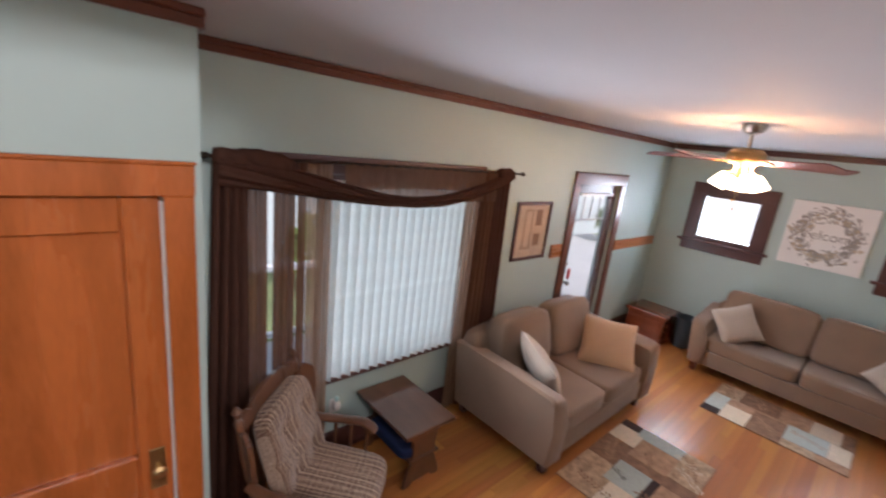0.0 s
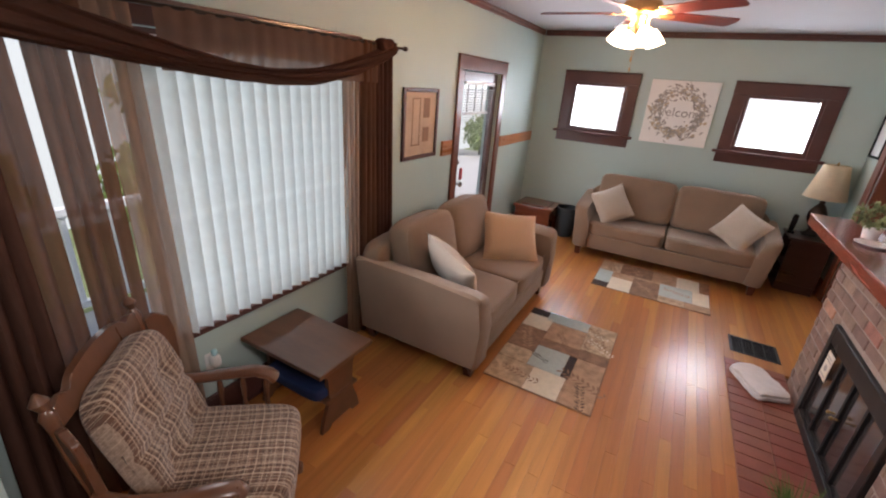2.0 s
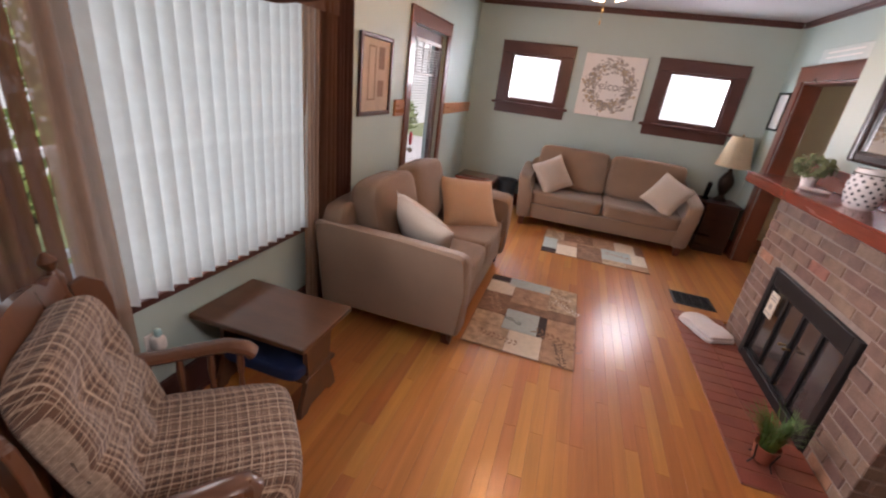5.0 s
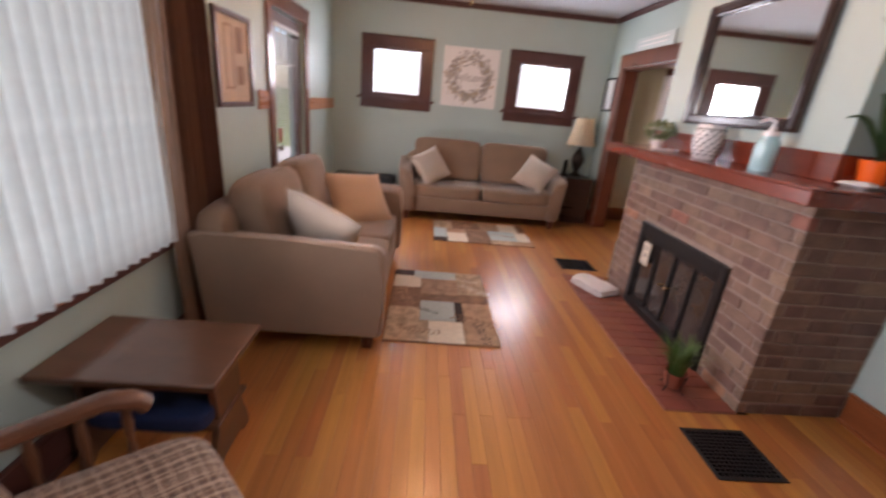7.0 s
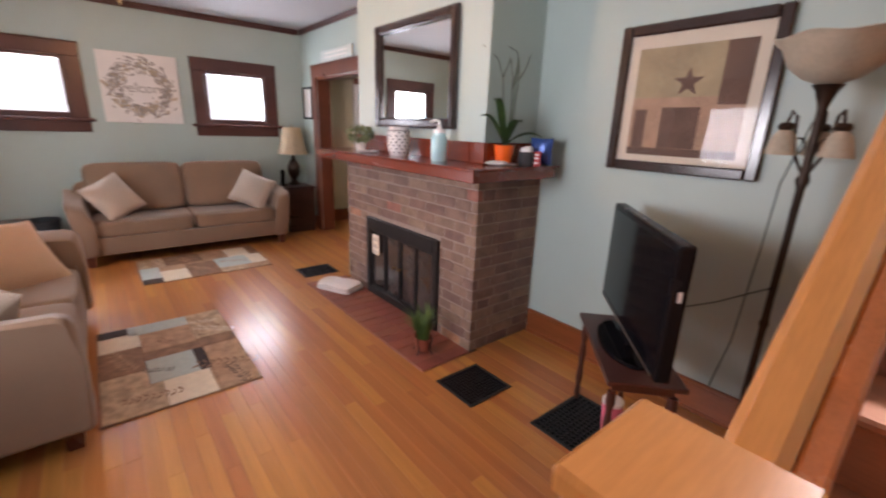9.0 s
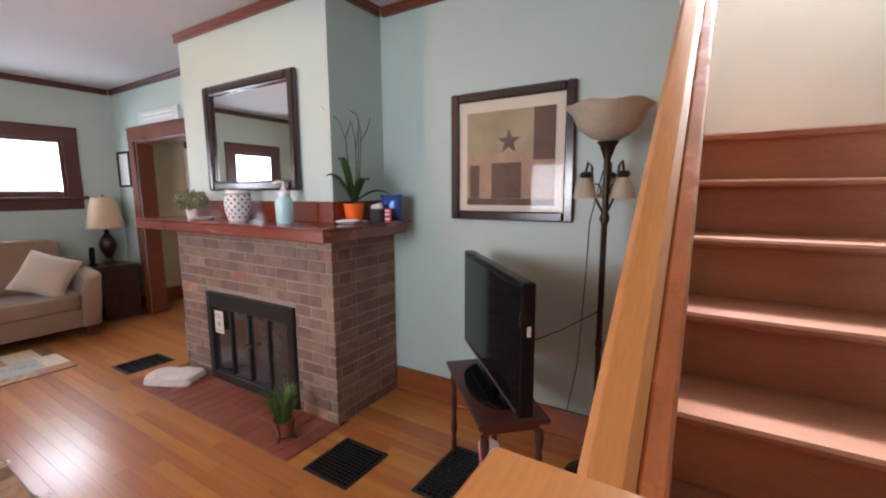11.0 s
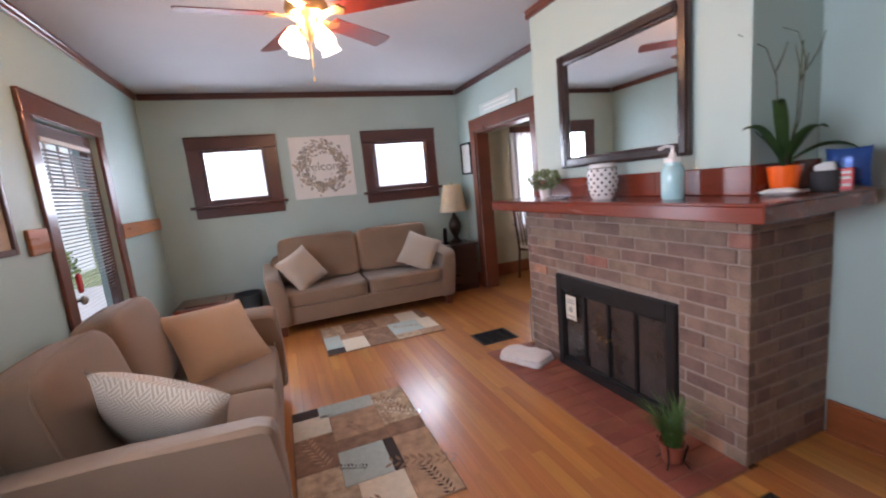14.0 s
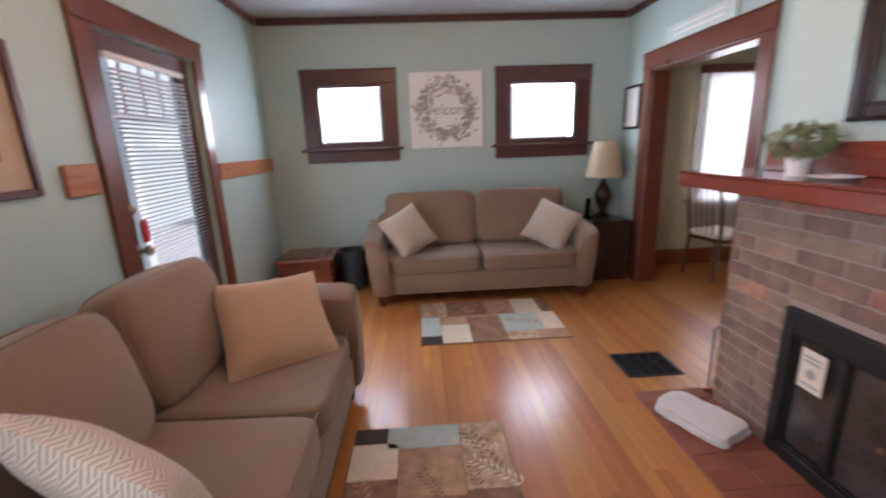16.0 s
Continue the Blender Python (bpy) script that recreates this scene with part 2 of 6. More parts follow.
HEARTH_JOINT = mat("pink_hearth_joint", (0.29, 0.13, 0.09), 0.9, var=0.25, scale=20, fine=150, bump=0.4)
MORTAR = mat("pale_mortar", (0.31, 0.24, 0.205), 0.95, var=0.2, scale=30, fine=200, bump=0.5)
HEARTH = mat("red_hearth_brick", (0.25, 0.074, 0.044), 0.5, var=0.3, scale=7, fine=100, bump=0.35, rand=0.08)
SOFA = weave(mat("taupe_upholstery", (0.24, 0.155, 0.102), 0.9, var=0.14, scale=4, fine=180, bump=0.18), 0.0045, 0.22)
PILLOW = weave(mat("sand_pillow_cloth", (0.58, 0.39, 0.25), 0.9, var=0.06, fine=200, bump=0.1), 0.003, 0.4, 0.036, (0.47, 0.30, 0.18, 1))
PALE_PILLOW = weave(mat("pale_pillow_cloth", (0.60, 0.50, 0.41), 0.9, var=0.06, fine=200, bump=0.1), 0.003, 0.4, 0.036, (0.40, 0.31, 0.235, 1))
FOOT_WOOD = mat("sofa_foot_wood", (0.10, 0.03, 0.018), 0.3, var=0.2, coat=0.2)
TWEED = plaid("brown_plaid_tweed", (0.155, 0.078, 0.047), (0.05, 0.026, 0.018, 1), (0.66, 0.49, 0.36, 1))
MAPLE = mat("maple_rocker_wood", (0.135, 0.056, 0.029), 0.3, var=0.25, scale=4, stretch=(2, 2, 0.4), fine=40, bump=0.05, coat=0.4)
TABLE_WOOD = mat("walnut_table_wood", (0.112, 0.049, 0.026), 0.32, var=0.35, scale=4, stretch=(3, 0.4, 3), fine=50, bump=0.06, coat=0.25)
BLACK = mat("black_plastic", (0.007, 0.007, 0.009), 0.25, var=0.1, bump=0.03, spec=0.14)
SCREEN = mat("tv_screen", (0.005, 0.005, 0.007), 0.09, var=0.0, bump=0, gloss=0.0, spec=0.18)
IRON = mat("black_iron", (0.010, 0.009, 0.010), 0.5, 0.1, var=0.2, fine=90, bump=0.2)
BRONZE = mat("dark_bronze", (0.05, 0.035, 0.028), 0.4, 0.8, var=0.2, bump=0.1)
BRASS = mat("worn_brass", (0.42, 0.28, 0.13), 0.35, 0.9, var=0.25, scale=12, bump=0.1)
NICKEL = mat("brushed_nickel", (0.42, 0.38, 0.33), 0.35, 0.95, var=0.1, stretch=(1, 1, 6), bump=0.05)
BLADE = mat("cherry_fan_blade", (0.15, 0.02, 0.013), 0.35, var=0.3, scale=4, stretch=(0.4, 4, 4), bump=0.05, coat=0.3)
MIRROR_FRAME = mat("dark_mirror_frame", (0.03, 0.014, 0.012), 0.22, var=0.3, scale=5, bump=0.06, coat=0.5)
MIRROR = mat("mirror_glass", (0.92, 0.94, 0.93), 0.01, 1.0, var=0.0, bump=0, gloss=0.0)
GLASS = clear_glass("window_glass")
SMOKED = mat("smoked_fire_glass", (0.042, 0.036, 0.034), 0.14, var=0.8, scale=5, bump=0.02, coat=0.4)
VANE = sheet("vinyl_vane", (0.80, 0.86, 0.87, 1), 0.40)
SLAT = sheet("white_slat", (0.78, 0.80, 0.83, 1), 0.14)
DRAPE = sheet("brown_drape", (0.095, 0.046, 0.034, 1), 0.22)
# same drape cloth, with the window's glow put into a lighter, thinner colour
DRAPE_LIT = sheet("brown_drape_lit", (0.19, 0.092, 0.058, 1), 0.42, 0.04)
SHEER = sheet("brown_sheer", (0.24, 0.135, 0.095, 1), 0.5, 0.20)
TAN_SHEER = sheet("tan_sheer", (0.40, 0.26, 0.185, 1), 0.5, 0.18)
LACE = sheet("white_sheer", (0.85, 0.83, 0.82, 1), 0.55, 0.15)
SHADE = sheet("linen_shade", (0.80, 0.68, 0.50, 1), 0.45)
CERAMIC = mat("white_ceramic", (0.76, 0.73, 0.72), 0.25, var=0.05, bump=0.02)
AQUA = mat("aqua_glass_jar", (0.42, 0.66, 0.70), 0.2, var=0.08, bump=0.02, coat=0.4)
ORANGE = mat("orange_glazed_pot", (0.85, 0.13, 0.012), 0.3, var=0.06, bump=0.02, coat=0.3)
LEAF = mat("green_leaf", (0.045, 0.10, 0.03), 0.4, var=0.35, scale=12, bump=0.1)
PALE_LEAF = mat("sage_leaf", (0.16, 0.20, 0.09), 0.6, var=0.35, scale=12, bump=0.1)
GRASS_LEAF = mat("grass_blade", (0.10, 0.20, 0.05), 0.5, var=0.35, scale=12, bump=0.1)
TWIG = mat("dry_stem", (0.06, 0.05, 0.035), 0.8, var=0.2)
PAPER = mat("white_paper", (0.75, 0.74, 0.73), 0.8, var=0.04, bump=0.05)
TOWEL = mat("white_terry", (0.70, 0.66, 0.65), 0.95, var=0.08, scale=20, fine=300, bump=0.6)
BLUE = mat("navy_blue_cloth", (0.008, 0.022, 0.085), 0.8, var=0.2, fine=150, bump=0.2)
PINK = mat("pink_plastic", (0.70, 0.16, 0.24), 0.35, var=0.06, bump=0.02)
RED = mat("red_enamel", (0.55, 0.02, 0.03), 0.4, var=0.1, bump=0.02)
CANVAS = mat("white_canvas", (0.82, 0.80, 0.77), 0.85, var=0.04, fine=250, bump=0.2)
INK = mat("grey_ink", (0.34, 0.31, 0.285), 0.85, var=0.35, scale=10, bump=0.05)
MATBOARD = mat("cream_mat_board", (0.66, 0.60, 0.50), 0.8, var=0.04, bump=0.05)
GREY = mat("dark_grey_cloth", (0.045, 0.045, 0.05), 0.8, var=0.15, bump=0.1)
GREYBLUE = mat("slate_bin", (0.03, 0.045, 0.055), 0.5, var=0.2, bump=0.1)
BOX_WOOD = mat("red_box_wood", (0.07, 0.02, 0.014), 0.4, var=0.3, scale=4, bump=0.1, coat=0.2)
WHITE_PAINT = mat("white_gloss_paint", (0.78, 0.77, 0.76), 0.4, var=0.04, bump=0.05)
LAWN = mat("lawn", (0.17, 0.20, 0.09), 0.95, var=0.4, scale=2, fine=30, bump=0.5)
CONCRETE = mat("porch_concrete", (0.42, 0.41, 0.39), 0.9, var=0.15, scale=2, fine=60, bump=0.3)
ASPHALT = mat("street_asphalt", (0.06, 0.06, 0.062), 0.9, var=0.2, scale=3, fine=80, bump=0.3)
HEDGE = mat("hedge_leaf", (0.19, 0.26, 0.075), 0.7, var=0.4, scale=3, bump=0.3)
SIDING = mat("pale_siding", (0.60, 0.60, 0.58), 0.7, var=0.1, scale=3, bump=0.1)
MILK = glow("milk_glass_lit", (1.0, 0.80, 0.55), 5.0)
AMBER = mat("amber_scavo_glass", (0.42, 0.38, 0.30), 0.35, var=0.25, scale=7, bump=0.05)

# ---- mesh helpers ----


def part(name, bm, material, parent=None, label="", smooth=False):
    me = bpy.data.meshes.new(name)
    bmesh.ops.recalc_face_normals(bm, faces=bm.faces)
    bm.to_mesh(me)
    bm.free()
    me.materials.append(material)
    if smooth:
        me.shade_smooth()
        try:
            me.set_sharp_from_angle(angle=radians(40))
        except Exception:
            pass
    ob = new(name, me)
    if parent:
        ob.parent = parent
    if label:
        ob["label"] = label
    return ob


def thing(name, m, label, category, group="", kind=""):
    e = new(name)
    e.empty_display_size = 0.05
    e.matrix_world = m
    return tagged(e, label, category, group, kind)


def box(bm, x0, x1, y0, y1, z0, z1, bevel=0.0, m=None, seg=1):
    vs = [bm.verts.new((x, y, z)) for x in (x0, x1) for y in (y0, y1) for z in (z0, z1)]
    fs = [bm.faces.new([vs[i] for i in f]) for f in ((0, 1, 3, 2), (4, 6, 7, 5), (0, 4, 5, 1), (2, 3, 7, 6), (0, 2, 6, 4), (1, 5, 7, 3))]
    if bevel:
        es = {e for f in fs for e in f.edges}
        r = bmesh.ops.bevel(bm, geom=list(es), offset=bevel, segments=seg, affect="EDGES", profile=0.6)
        vs = list({v for f in r["faces"] for v in f.verts} | {v for v in vs if v.is_valid})
    if m is not None:
        bmesh.ops.transform(bm, matrix=m, verts=vs)
    return bm


def block(x0, x1, y0, y1, z0, z1, bevel=0.0, m=None, seg=1):
    return box(bmesh.new(), x0, x1, y0, y1, z0, z1, bevel, m, seg)


def puff(sx, sy, sz, k=6.0, n=9, m=None, bm=None, sag=None):
    """A rounded, stuffed block of the given full size, centred on the origin."""
    bm = bm or bmesh.new()
    seen, vs = {}, []

    def vert(p):
        key = tuple(round(c, 5) for c in p)
        if key not in seen:
            d = sum(abs(c) ** k for c in p) ** (1 / k)
            q = Vector((p[0] / d * sx / 2, p[1] / d * sy / 2, p[2] / d * sz / 2))
            if sag:
                q = sag(q)
            if m is not None:
                q = m @ q
            seen[key] = bm.verts.new(q)
            vs.append(seen[key])
        return seen[key]
    for axis in range(3):
        for side in (-1, 1):
            for i in range(n):
                for j in range(n):
                    quad = []
                    for a, b in ((i, j), (i + 1, j), (i + 1, j + 1), (i, j + 1)):
                        u, v = [math.sin((2 * c / n - 1) * math.pi / 2) for c in (a, b)]
                        p = [0, 0, 0]
                        p[axis], p[(axis + 1) % 3], p[(axis + 2) % 3] = side, u, v
                        quad.append(vert(p))
                    bm.faces.new(quad)
    return bm


def throw_pillow(w, h, t, n=14, m=None):
    """A square cushion, flat at the seams, full in the middle, with pointed corners."""
    bm = bmesh.new()
    rows = {}
    for s in (1, -1):
        for i in range(n + 1):
            for j in range(n + 1):
                u, v = 2 * i / n - 1, 2 * j / n - 1
                edge = max(abs(u), abs(v)) > 0.999
                if s < 0 and edge:
                    rows[s, i, j] = rows[1, i, j]
                    continue
                pin = 1 - 0.07 * (1 - abs(u) ** 2) * abs(v) ** 4
                pin2 = 1 - 0.07 * (1 - abs(v) ** 2) * abs(u) ** 4
                z = s * t / 2 * ((1 - abs(u) ** 2.6) * (1 - abs(v) ** 2.6)) ** 0.55 + 0.006 * noise.noise((u * 2, v * 2, s))
                p = Vector((u * w / 2 * pin2, v * h / 2 * pin, z))
                rows[s, i, j] = bm.verts.new(m @ p if m is not None else p)
    for s in (1, -1):
        for i in range(n):
            for j in range(n):
                bm.faces.new([rows[s, i, j], rows[s, i + 1, j], rows[s, i + 1, j + 1], rows[s, i, j + 1]])
    return bm


def turned(profile, n=20, m=None, bm=None, cap=True):
    """A lathe: profile of (radius, z)."""
    bm = bm or bmesh.new()
    rings = []
    for r, z in profile:
        ring = []
        for i in range(n):
            a = 2 * math.pi * i / n
            p = Vector((r * math.cos(a), r * math.sin(a), z))
            ring.append(bm.verts.new(m @ p if m is not None else p))
        rings.append(ring)
    for a, b in zip(rings, rings[1:]):
        for i in range(n):
            bm.faces.new([a[i], a[(i + 1) % n], b[(i + 1) % n], b[i]])
    if cap:
        for ring in (rings[0], rings[-1]):
            bm.faces.new(ring)
    return bm


def tube(points, r, n=8, bm=None, r1=None):
    """A round bar along a line of points, tapering to r1."""
    bm = bm or bmesh.new()
    pts = [Vector(p) for p in points]
    r1 = r if r1 is None else r1
    rings = []
    for k, p in enumerate(pts):
        d = (pts[min(k + 1, len(pts) - 1)] - pts[max(k - 1, 0)]).normalized()
        a = d.orthogonal().normalized() if k == 0 else (rings_a - d * rings_a.dot(d)).normalized()
        rings_a = a
        b = d.cross(a)
        rad = r + (r1 - r) * k / (len(pts) - 1)
        rings.append([bm.verts.new(p + rad * (math.cos(2 * math.pi * i / n) * a + math.sin(2 * math.pi * i / n) * b)) for i in range(n)])
    for a, b in zip(rings, rings[1:]):
        for i in range(n):
            bm.faces.new([a[i], a[(i + 1) % n], b[(i + 1) % n], b[i]])
    for ring in (rings[0], rings[-1]):
        bm.faces.new(ring)
    return bm


def slab(outline, z0, z1, bevel=0.0, m=None):
    """A flat board of the given outline in x and y."""
    bm = bmesh.new()
    lo, hi = [bm.verts.new((x, y, z0)) for x, y in outline], [bm.verts.new((x, y, z1)) for x, y in outline]
    bm.faces.new(lo[::-1])
    bm.faces.new(hi)
    k = len(outline)
    for i in range(k):
        bm.faces.new([lo[i], lo[(i + 1) % k], hi[(i + 1) % k], hi[i]])
    if bevel:
        bmesh.ops.bevel(bm, geom=list(bm.edges), offset=bevel, segments=1, affect="EDGES")
    if m is not None:
        bmesh.ops.transform(bm, matrix=m, verts=bm.verts)
    return bm


def curtain_mesh(x0, x1, z0, z1, y, folds, depth, n=10, flare=0.0, seed=0, x0b=None, x1b=None):
    """Hanging cloth in folds along x."""
    bm = bmesh.new()
    cols, rows = folds * n, 14
    grid = []
    rnd = random.Random(seed)
    ph = [rnd.uniform(-0.5, 0.5) for _ in range(folds + 1)]
    x0b, x1b = x0 if x0b is None else x0b, x1 if x1b is None else x1b
    for j in range(rows + 1):
        v = j / rows
        line = []
        for i in range(cols + 1):
            u = i / cols
            a, b = x0 + (x0b - x0) * v, x1 + (x1b - x1) * v
            w = math.sin(2 * math.pi * folds * u + ph[int(u * folds)] * v) * depth * (0.7 + flare * v)
            w += 0.25 * depth * math.sin(5.3 * folds * u + 2.0 * v + seed)
            line.append(bm.verts.new((a + (b - a) * u + 0.3 * depth * math.cos(2 * math.pi * folds * u), y + w, z1 + (z0 - z1) * v)))
        grid.append(line)
    for a, b in zip(grid, grid[1:]):
        for i in range(cols):
            bm.faces.new([a[i], a[i + 1], b[i + 1], b[i]])
    return bm


def pierced(axis, at, thick, lo, hi, z0, z1, holes):
    """A wall across an axis ('x' or 'y'), with thickness, from lo to hi, with rectangular openings (lo, hi, z0, z1)."""
    bm = bmesh.new()
    us = sorted({lo, hi, *[h[0] for h in holes], *[h[1] for h in holes]})
    zs = sorted({z0, z1, *[h[2] for h in holes], *[h[3] for h in holes]})
    for a, b in zip(us, us[1:]):
        for c, d in zip(zs, zs[1:]):
            mu, mz = (a + b) / 2, (c + d) / 2
            if any(h[0] < mu < h[1] and h[2] < mz < h[3] for h in holes):
                continue
            if axis == "y":
                box(bm, a, b, at, at + thick, c, d)
            else:
                box(bm, at, at + thick, a, b, c, d)
    bmesh.ops.remove_doubles(bm, verts=bm.verts, dist=1e-4)
    seen = {}
    bm.verts.index_update()
    for f in list(bm.faces):
        seen.setdefault(tuple(sorted(v.index for v in f.verts)), []).append(f)
    dead = [f for fs in seen.values() if len(fs) > 1 for f in fs]
    bmesh.ops.delete(bm, geom=dead, context="FACES_ONLY")
    return bm


def structure(ob, label, category):
    return tagged(ob, label, category, "", "structure")


XW, XE, YN, YS, H = -0.78, 6.34, 2.82, -0.90, 2.68
CLOSET_Y, CLOSET_X = 2.25, 0.335

# ---- the shell of the room ----
structure(part("wall_north", pierced("y", YN, 0.16, XW - 0.16, XE + 0.16, -0.15, H, [(0.62, 2.43, 0.645, 2.06), (4.04, 4.99, -0.02, 2.06)]), WALL),
          "pale teal painted front wall of the living room", "wall")
structure(part("wall_east", pierced("x", XE, 0.16, -4.16, YN, -0.15, H, [(1.655, 2.265, 1.50, 2.035), (-0.355, 0.30, 1.48, 2.02), (-2.70, -1.80, 0.75, 2.02)]), WALL),
          "pale teal end wall with two small windows", "wall")
structure(part("wall_south", pierced("y", YS - 0.16, 0.16, 0.34, XE, -0.15, H, [(4.55, 5.82, -0.15, 2.05)]), WALL), "pale teal wall behind the fireplace", "wall")
structure(part("wall_west", block(XW - 0.16, XW, -2.0, YN, 0, 4.3), WALL), "plain pale teal wall beside the stairs", "wall")
structure(part("wall_closet_front", pierced("y", CLOSET_Y, 0.10, XW, CLOSET_X, 0, H, [(-0.56, 0.205, 0.0, 2.02)]), WALL), "pale teal wall round the closet door", "wall")
structure(part("wall_closet_side", block(CLOSET_X - 0.10, CLOSET_X, CLOSET_Y + 0.10, YN, 0, H), WALL), "short pale teal return wall of the closet", "wall")
bm = block(0.34, XE + 0.16, YS, YN + 0.16, H, H + 0.12)
box(bm, -0.94, 0.34, 1.55, YN + 0.16, H, H + 0.12)
box(bm, 0.34, XE + 0.16, -4.16, YS, H, H + 0.12)
structure(part("ceiling", bm, CEIL), "matt white plaster ceiling", "ceiling")
structure(part("floor", block(XW, XE, -4.0, YN + 0.01, -0.15, -0.016), SUBFLOOR), "orange oak strip floor with a soft gloss", "floor")

# stairwell walls beyond the first landing, and an unseen shaft and roof above
structure(part("stair_wall_back", pierced("y", -2.16, 0.16, XW, 0.34, 0, 4.3, [(-0.62, 0.18, 2.85, 4.05)]), WHITE_WALL), "white wall behind the stair landing", "wall")
structure(part("stair_wall_side", block(0.34, 0.46, -2.16, YS - 0.16, 0, 4.3), WHITE_WALL), "white wall beside the stair landing", "wall")
# unseen shaft, added to lead the fill lamp's light down to the closet
structure(part("shaft_wall_upper", block(0.34, 0.46, YS - 0.16, 1.55, H + 0.12, 4.3), WHITE_WALL), "unseen white wall of the light shaft added over the stairs", "wall")
structure(part("shaft_wall_end", block(XW, 0.46, 1.55, 1.67, H + 0.12, 4.3), WHITE_WALL), "unseen white end wall of the light shaft added over the stairs", "wall")
structure(part("shaft_ceiling", block(XW, 0.46, -2.16, 1.67, 4.3, 4.4), CEIL), "unseen white ceiling closing the light shaft added over the stairs", "ceiling")

# dining room beyond the cased opening
structure(part("dining_wall_south", block(0.46, XE, -4.16, -4.0, 0, H), CREAM), "cream painted dining room wall", "wall")
structure(part("dining_wall_west", block(3.4, 3.5, -4.0, YS - 0.16, 0, H), CREAM), "cream painted dining room side wall", "wall")
structure(part("dining_wall_east", pierced("x", XE - 0.012, 0.008, -4.0, YS - 0.16, 0, H, [(-2.70, -1.80, 0.75, 2.02)]), CREAM), "cream painted dining room end wall", "wall")
structure(part("dining_wall_north", pierced("y", YS - 0.172, 0.008, 3.5, XE - 0.012, 0, H, [(4.55, 5.82, 0.0, 2.05)]), CREAM), "cream painted wall round the cased opening", "wall")


# ---- trim ----
def trim(name, bm, material, label, category="trim"):
    return structure(part(name, bm, material), label, category)


def crown(x0, x1, y0, y1):
    """A strip of crown moulding with a stepped profile; thin way is across the wall."""
    bm = bmesh.new()
    if x1 - x0 > y1 - y0:
        box(bm, x0, x1, y0, y1, H - 0.066, H - 0.030, 0.004)
        box(bm, x0, x1, min(y0, y1) - 0.004, max(y0, y1) + 0.004, H - 0.0295, H - 0.002, 0.006)
    else:
        box(bm, x0, x1, y0, y1, H - 0.066, H - 0.030, 0.004)
        box(bm, x0 - 0.004, x1 + 0.004, y0, y1, H - 0.0295, H - 0.002, 0.006)
    return bm


CH0, CH1, CHY = 2.13, 3.765, -0.41
for k, (a, b, c, d) in enumerate(((CLOSET_X + 0.03, XE - 0.03, YN - 0.026, YN - 0.001), (XE - 0.026, XE - 0.001, YS + 0.03, YN - 0.03),
                                  (CH1 + 0.03, XE - 0.03, YS + 0.001, YS + 0.026), (CH0 - 0.02, CH1 + 0.02, CHY + 0.001, CHY + 0.026),
                                  (0.36, CH0 - 0.03, YS + 0.001, YS + 0.026), (CH0 - 0.026, CH0 - 0.001, YS + 0.03, CHY - 0.005),
                                  (CH1 + 0.001, CH1 + 0.026, YS + 0.03, CHY - 0.005), (XW + 0.03, CLOSET_X + 0.02, CLOSET_Y - 0.026, CLOSET_Y - 0.001),
                                  (CLOSET_X + 0.001, CLOSET_X + 0.026, CLOSET_Y + 0.005, YN - 0.03))):
    trim("crown_moulding", crown(a, b, c, d), DARK_TRIM if k in (1, 2) else RED_TRIM, "dark red stained crown moulding under the ceiling")


def baseboard(x0, x1, y0, y1, material=RED_TRIM):
    bm = block(x0, x1, y0, y1, 0.0, 0.165, 0.004)
    if x1 - x0 > y1 - y0:
        box(bm, x0, x1, y0 - (0.004 if y0 > 0 else 0), y1 + (0.004 if y0 <= 0 else 0), 0.166, 0.185, 0.004)
        box(bm, x0, x1, y0 - (0.016 if y0 > 0 else 0), y1 + (0.016 if y0 <= 0 else 0), 0.0005, 0.022, 0.006)
    else:
        box(bm, x0, x1, y0, y1, 0.166, 0.185, 0.004)
    return trim("baseboard", bm, material, "tall orange-brown stained baseboard", "baseboard")


for a, b, c, d in ((0.36, 2.035, YS + 0.001, YS + 0.02), (3.82, 4.42, YS + 0.001, YS + 0.02), (5.96, XE - 0.02, YS + 0.001, YS + 0.02),
                   (CLOSET_X + 0.02, 3.91, YN - 0.02, YN - 0.001), (5.13, XE - 0.02, YN - 0.02, YN - 0.001),
                   (XE - 0.02, XE - 0.001, YS + 0.02, YN - 0.02), (CLOSET_X + 0.001, CLOSET_X + 0.02, CLOSET_Y + 0.02, YN - 0.02),
                   (XE - 0.034, XE - 0.013, -4.0, -1.09)):
    baseboard(a, b, c, d, BASE_WOOD if c < 0 else DARK_TRIM)

trim("chair_rail", block(5.13, XE - 0.005, YN - 0.022, YN - 0.001, 1.24, 1.365, 0.004), CHAIR_RAIL_WOOD, "short orange wood rail between door and corner")
trim("chair_rail", block(3.70, 3.90, YN - 0.022, YN - 0.001, 1.275, 1.415, 0.004), CHAIR_RAIL_WOOD, "short orange wood block beside the door casing")


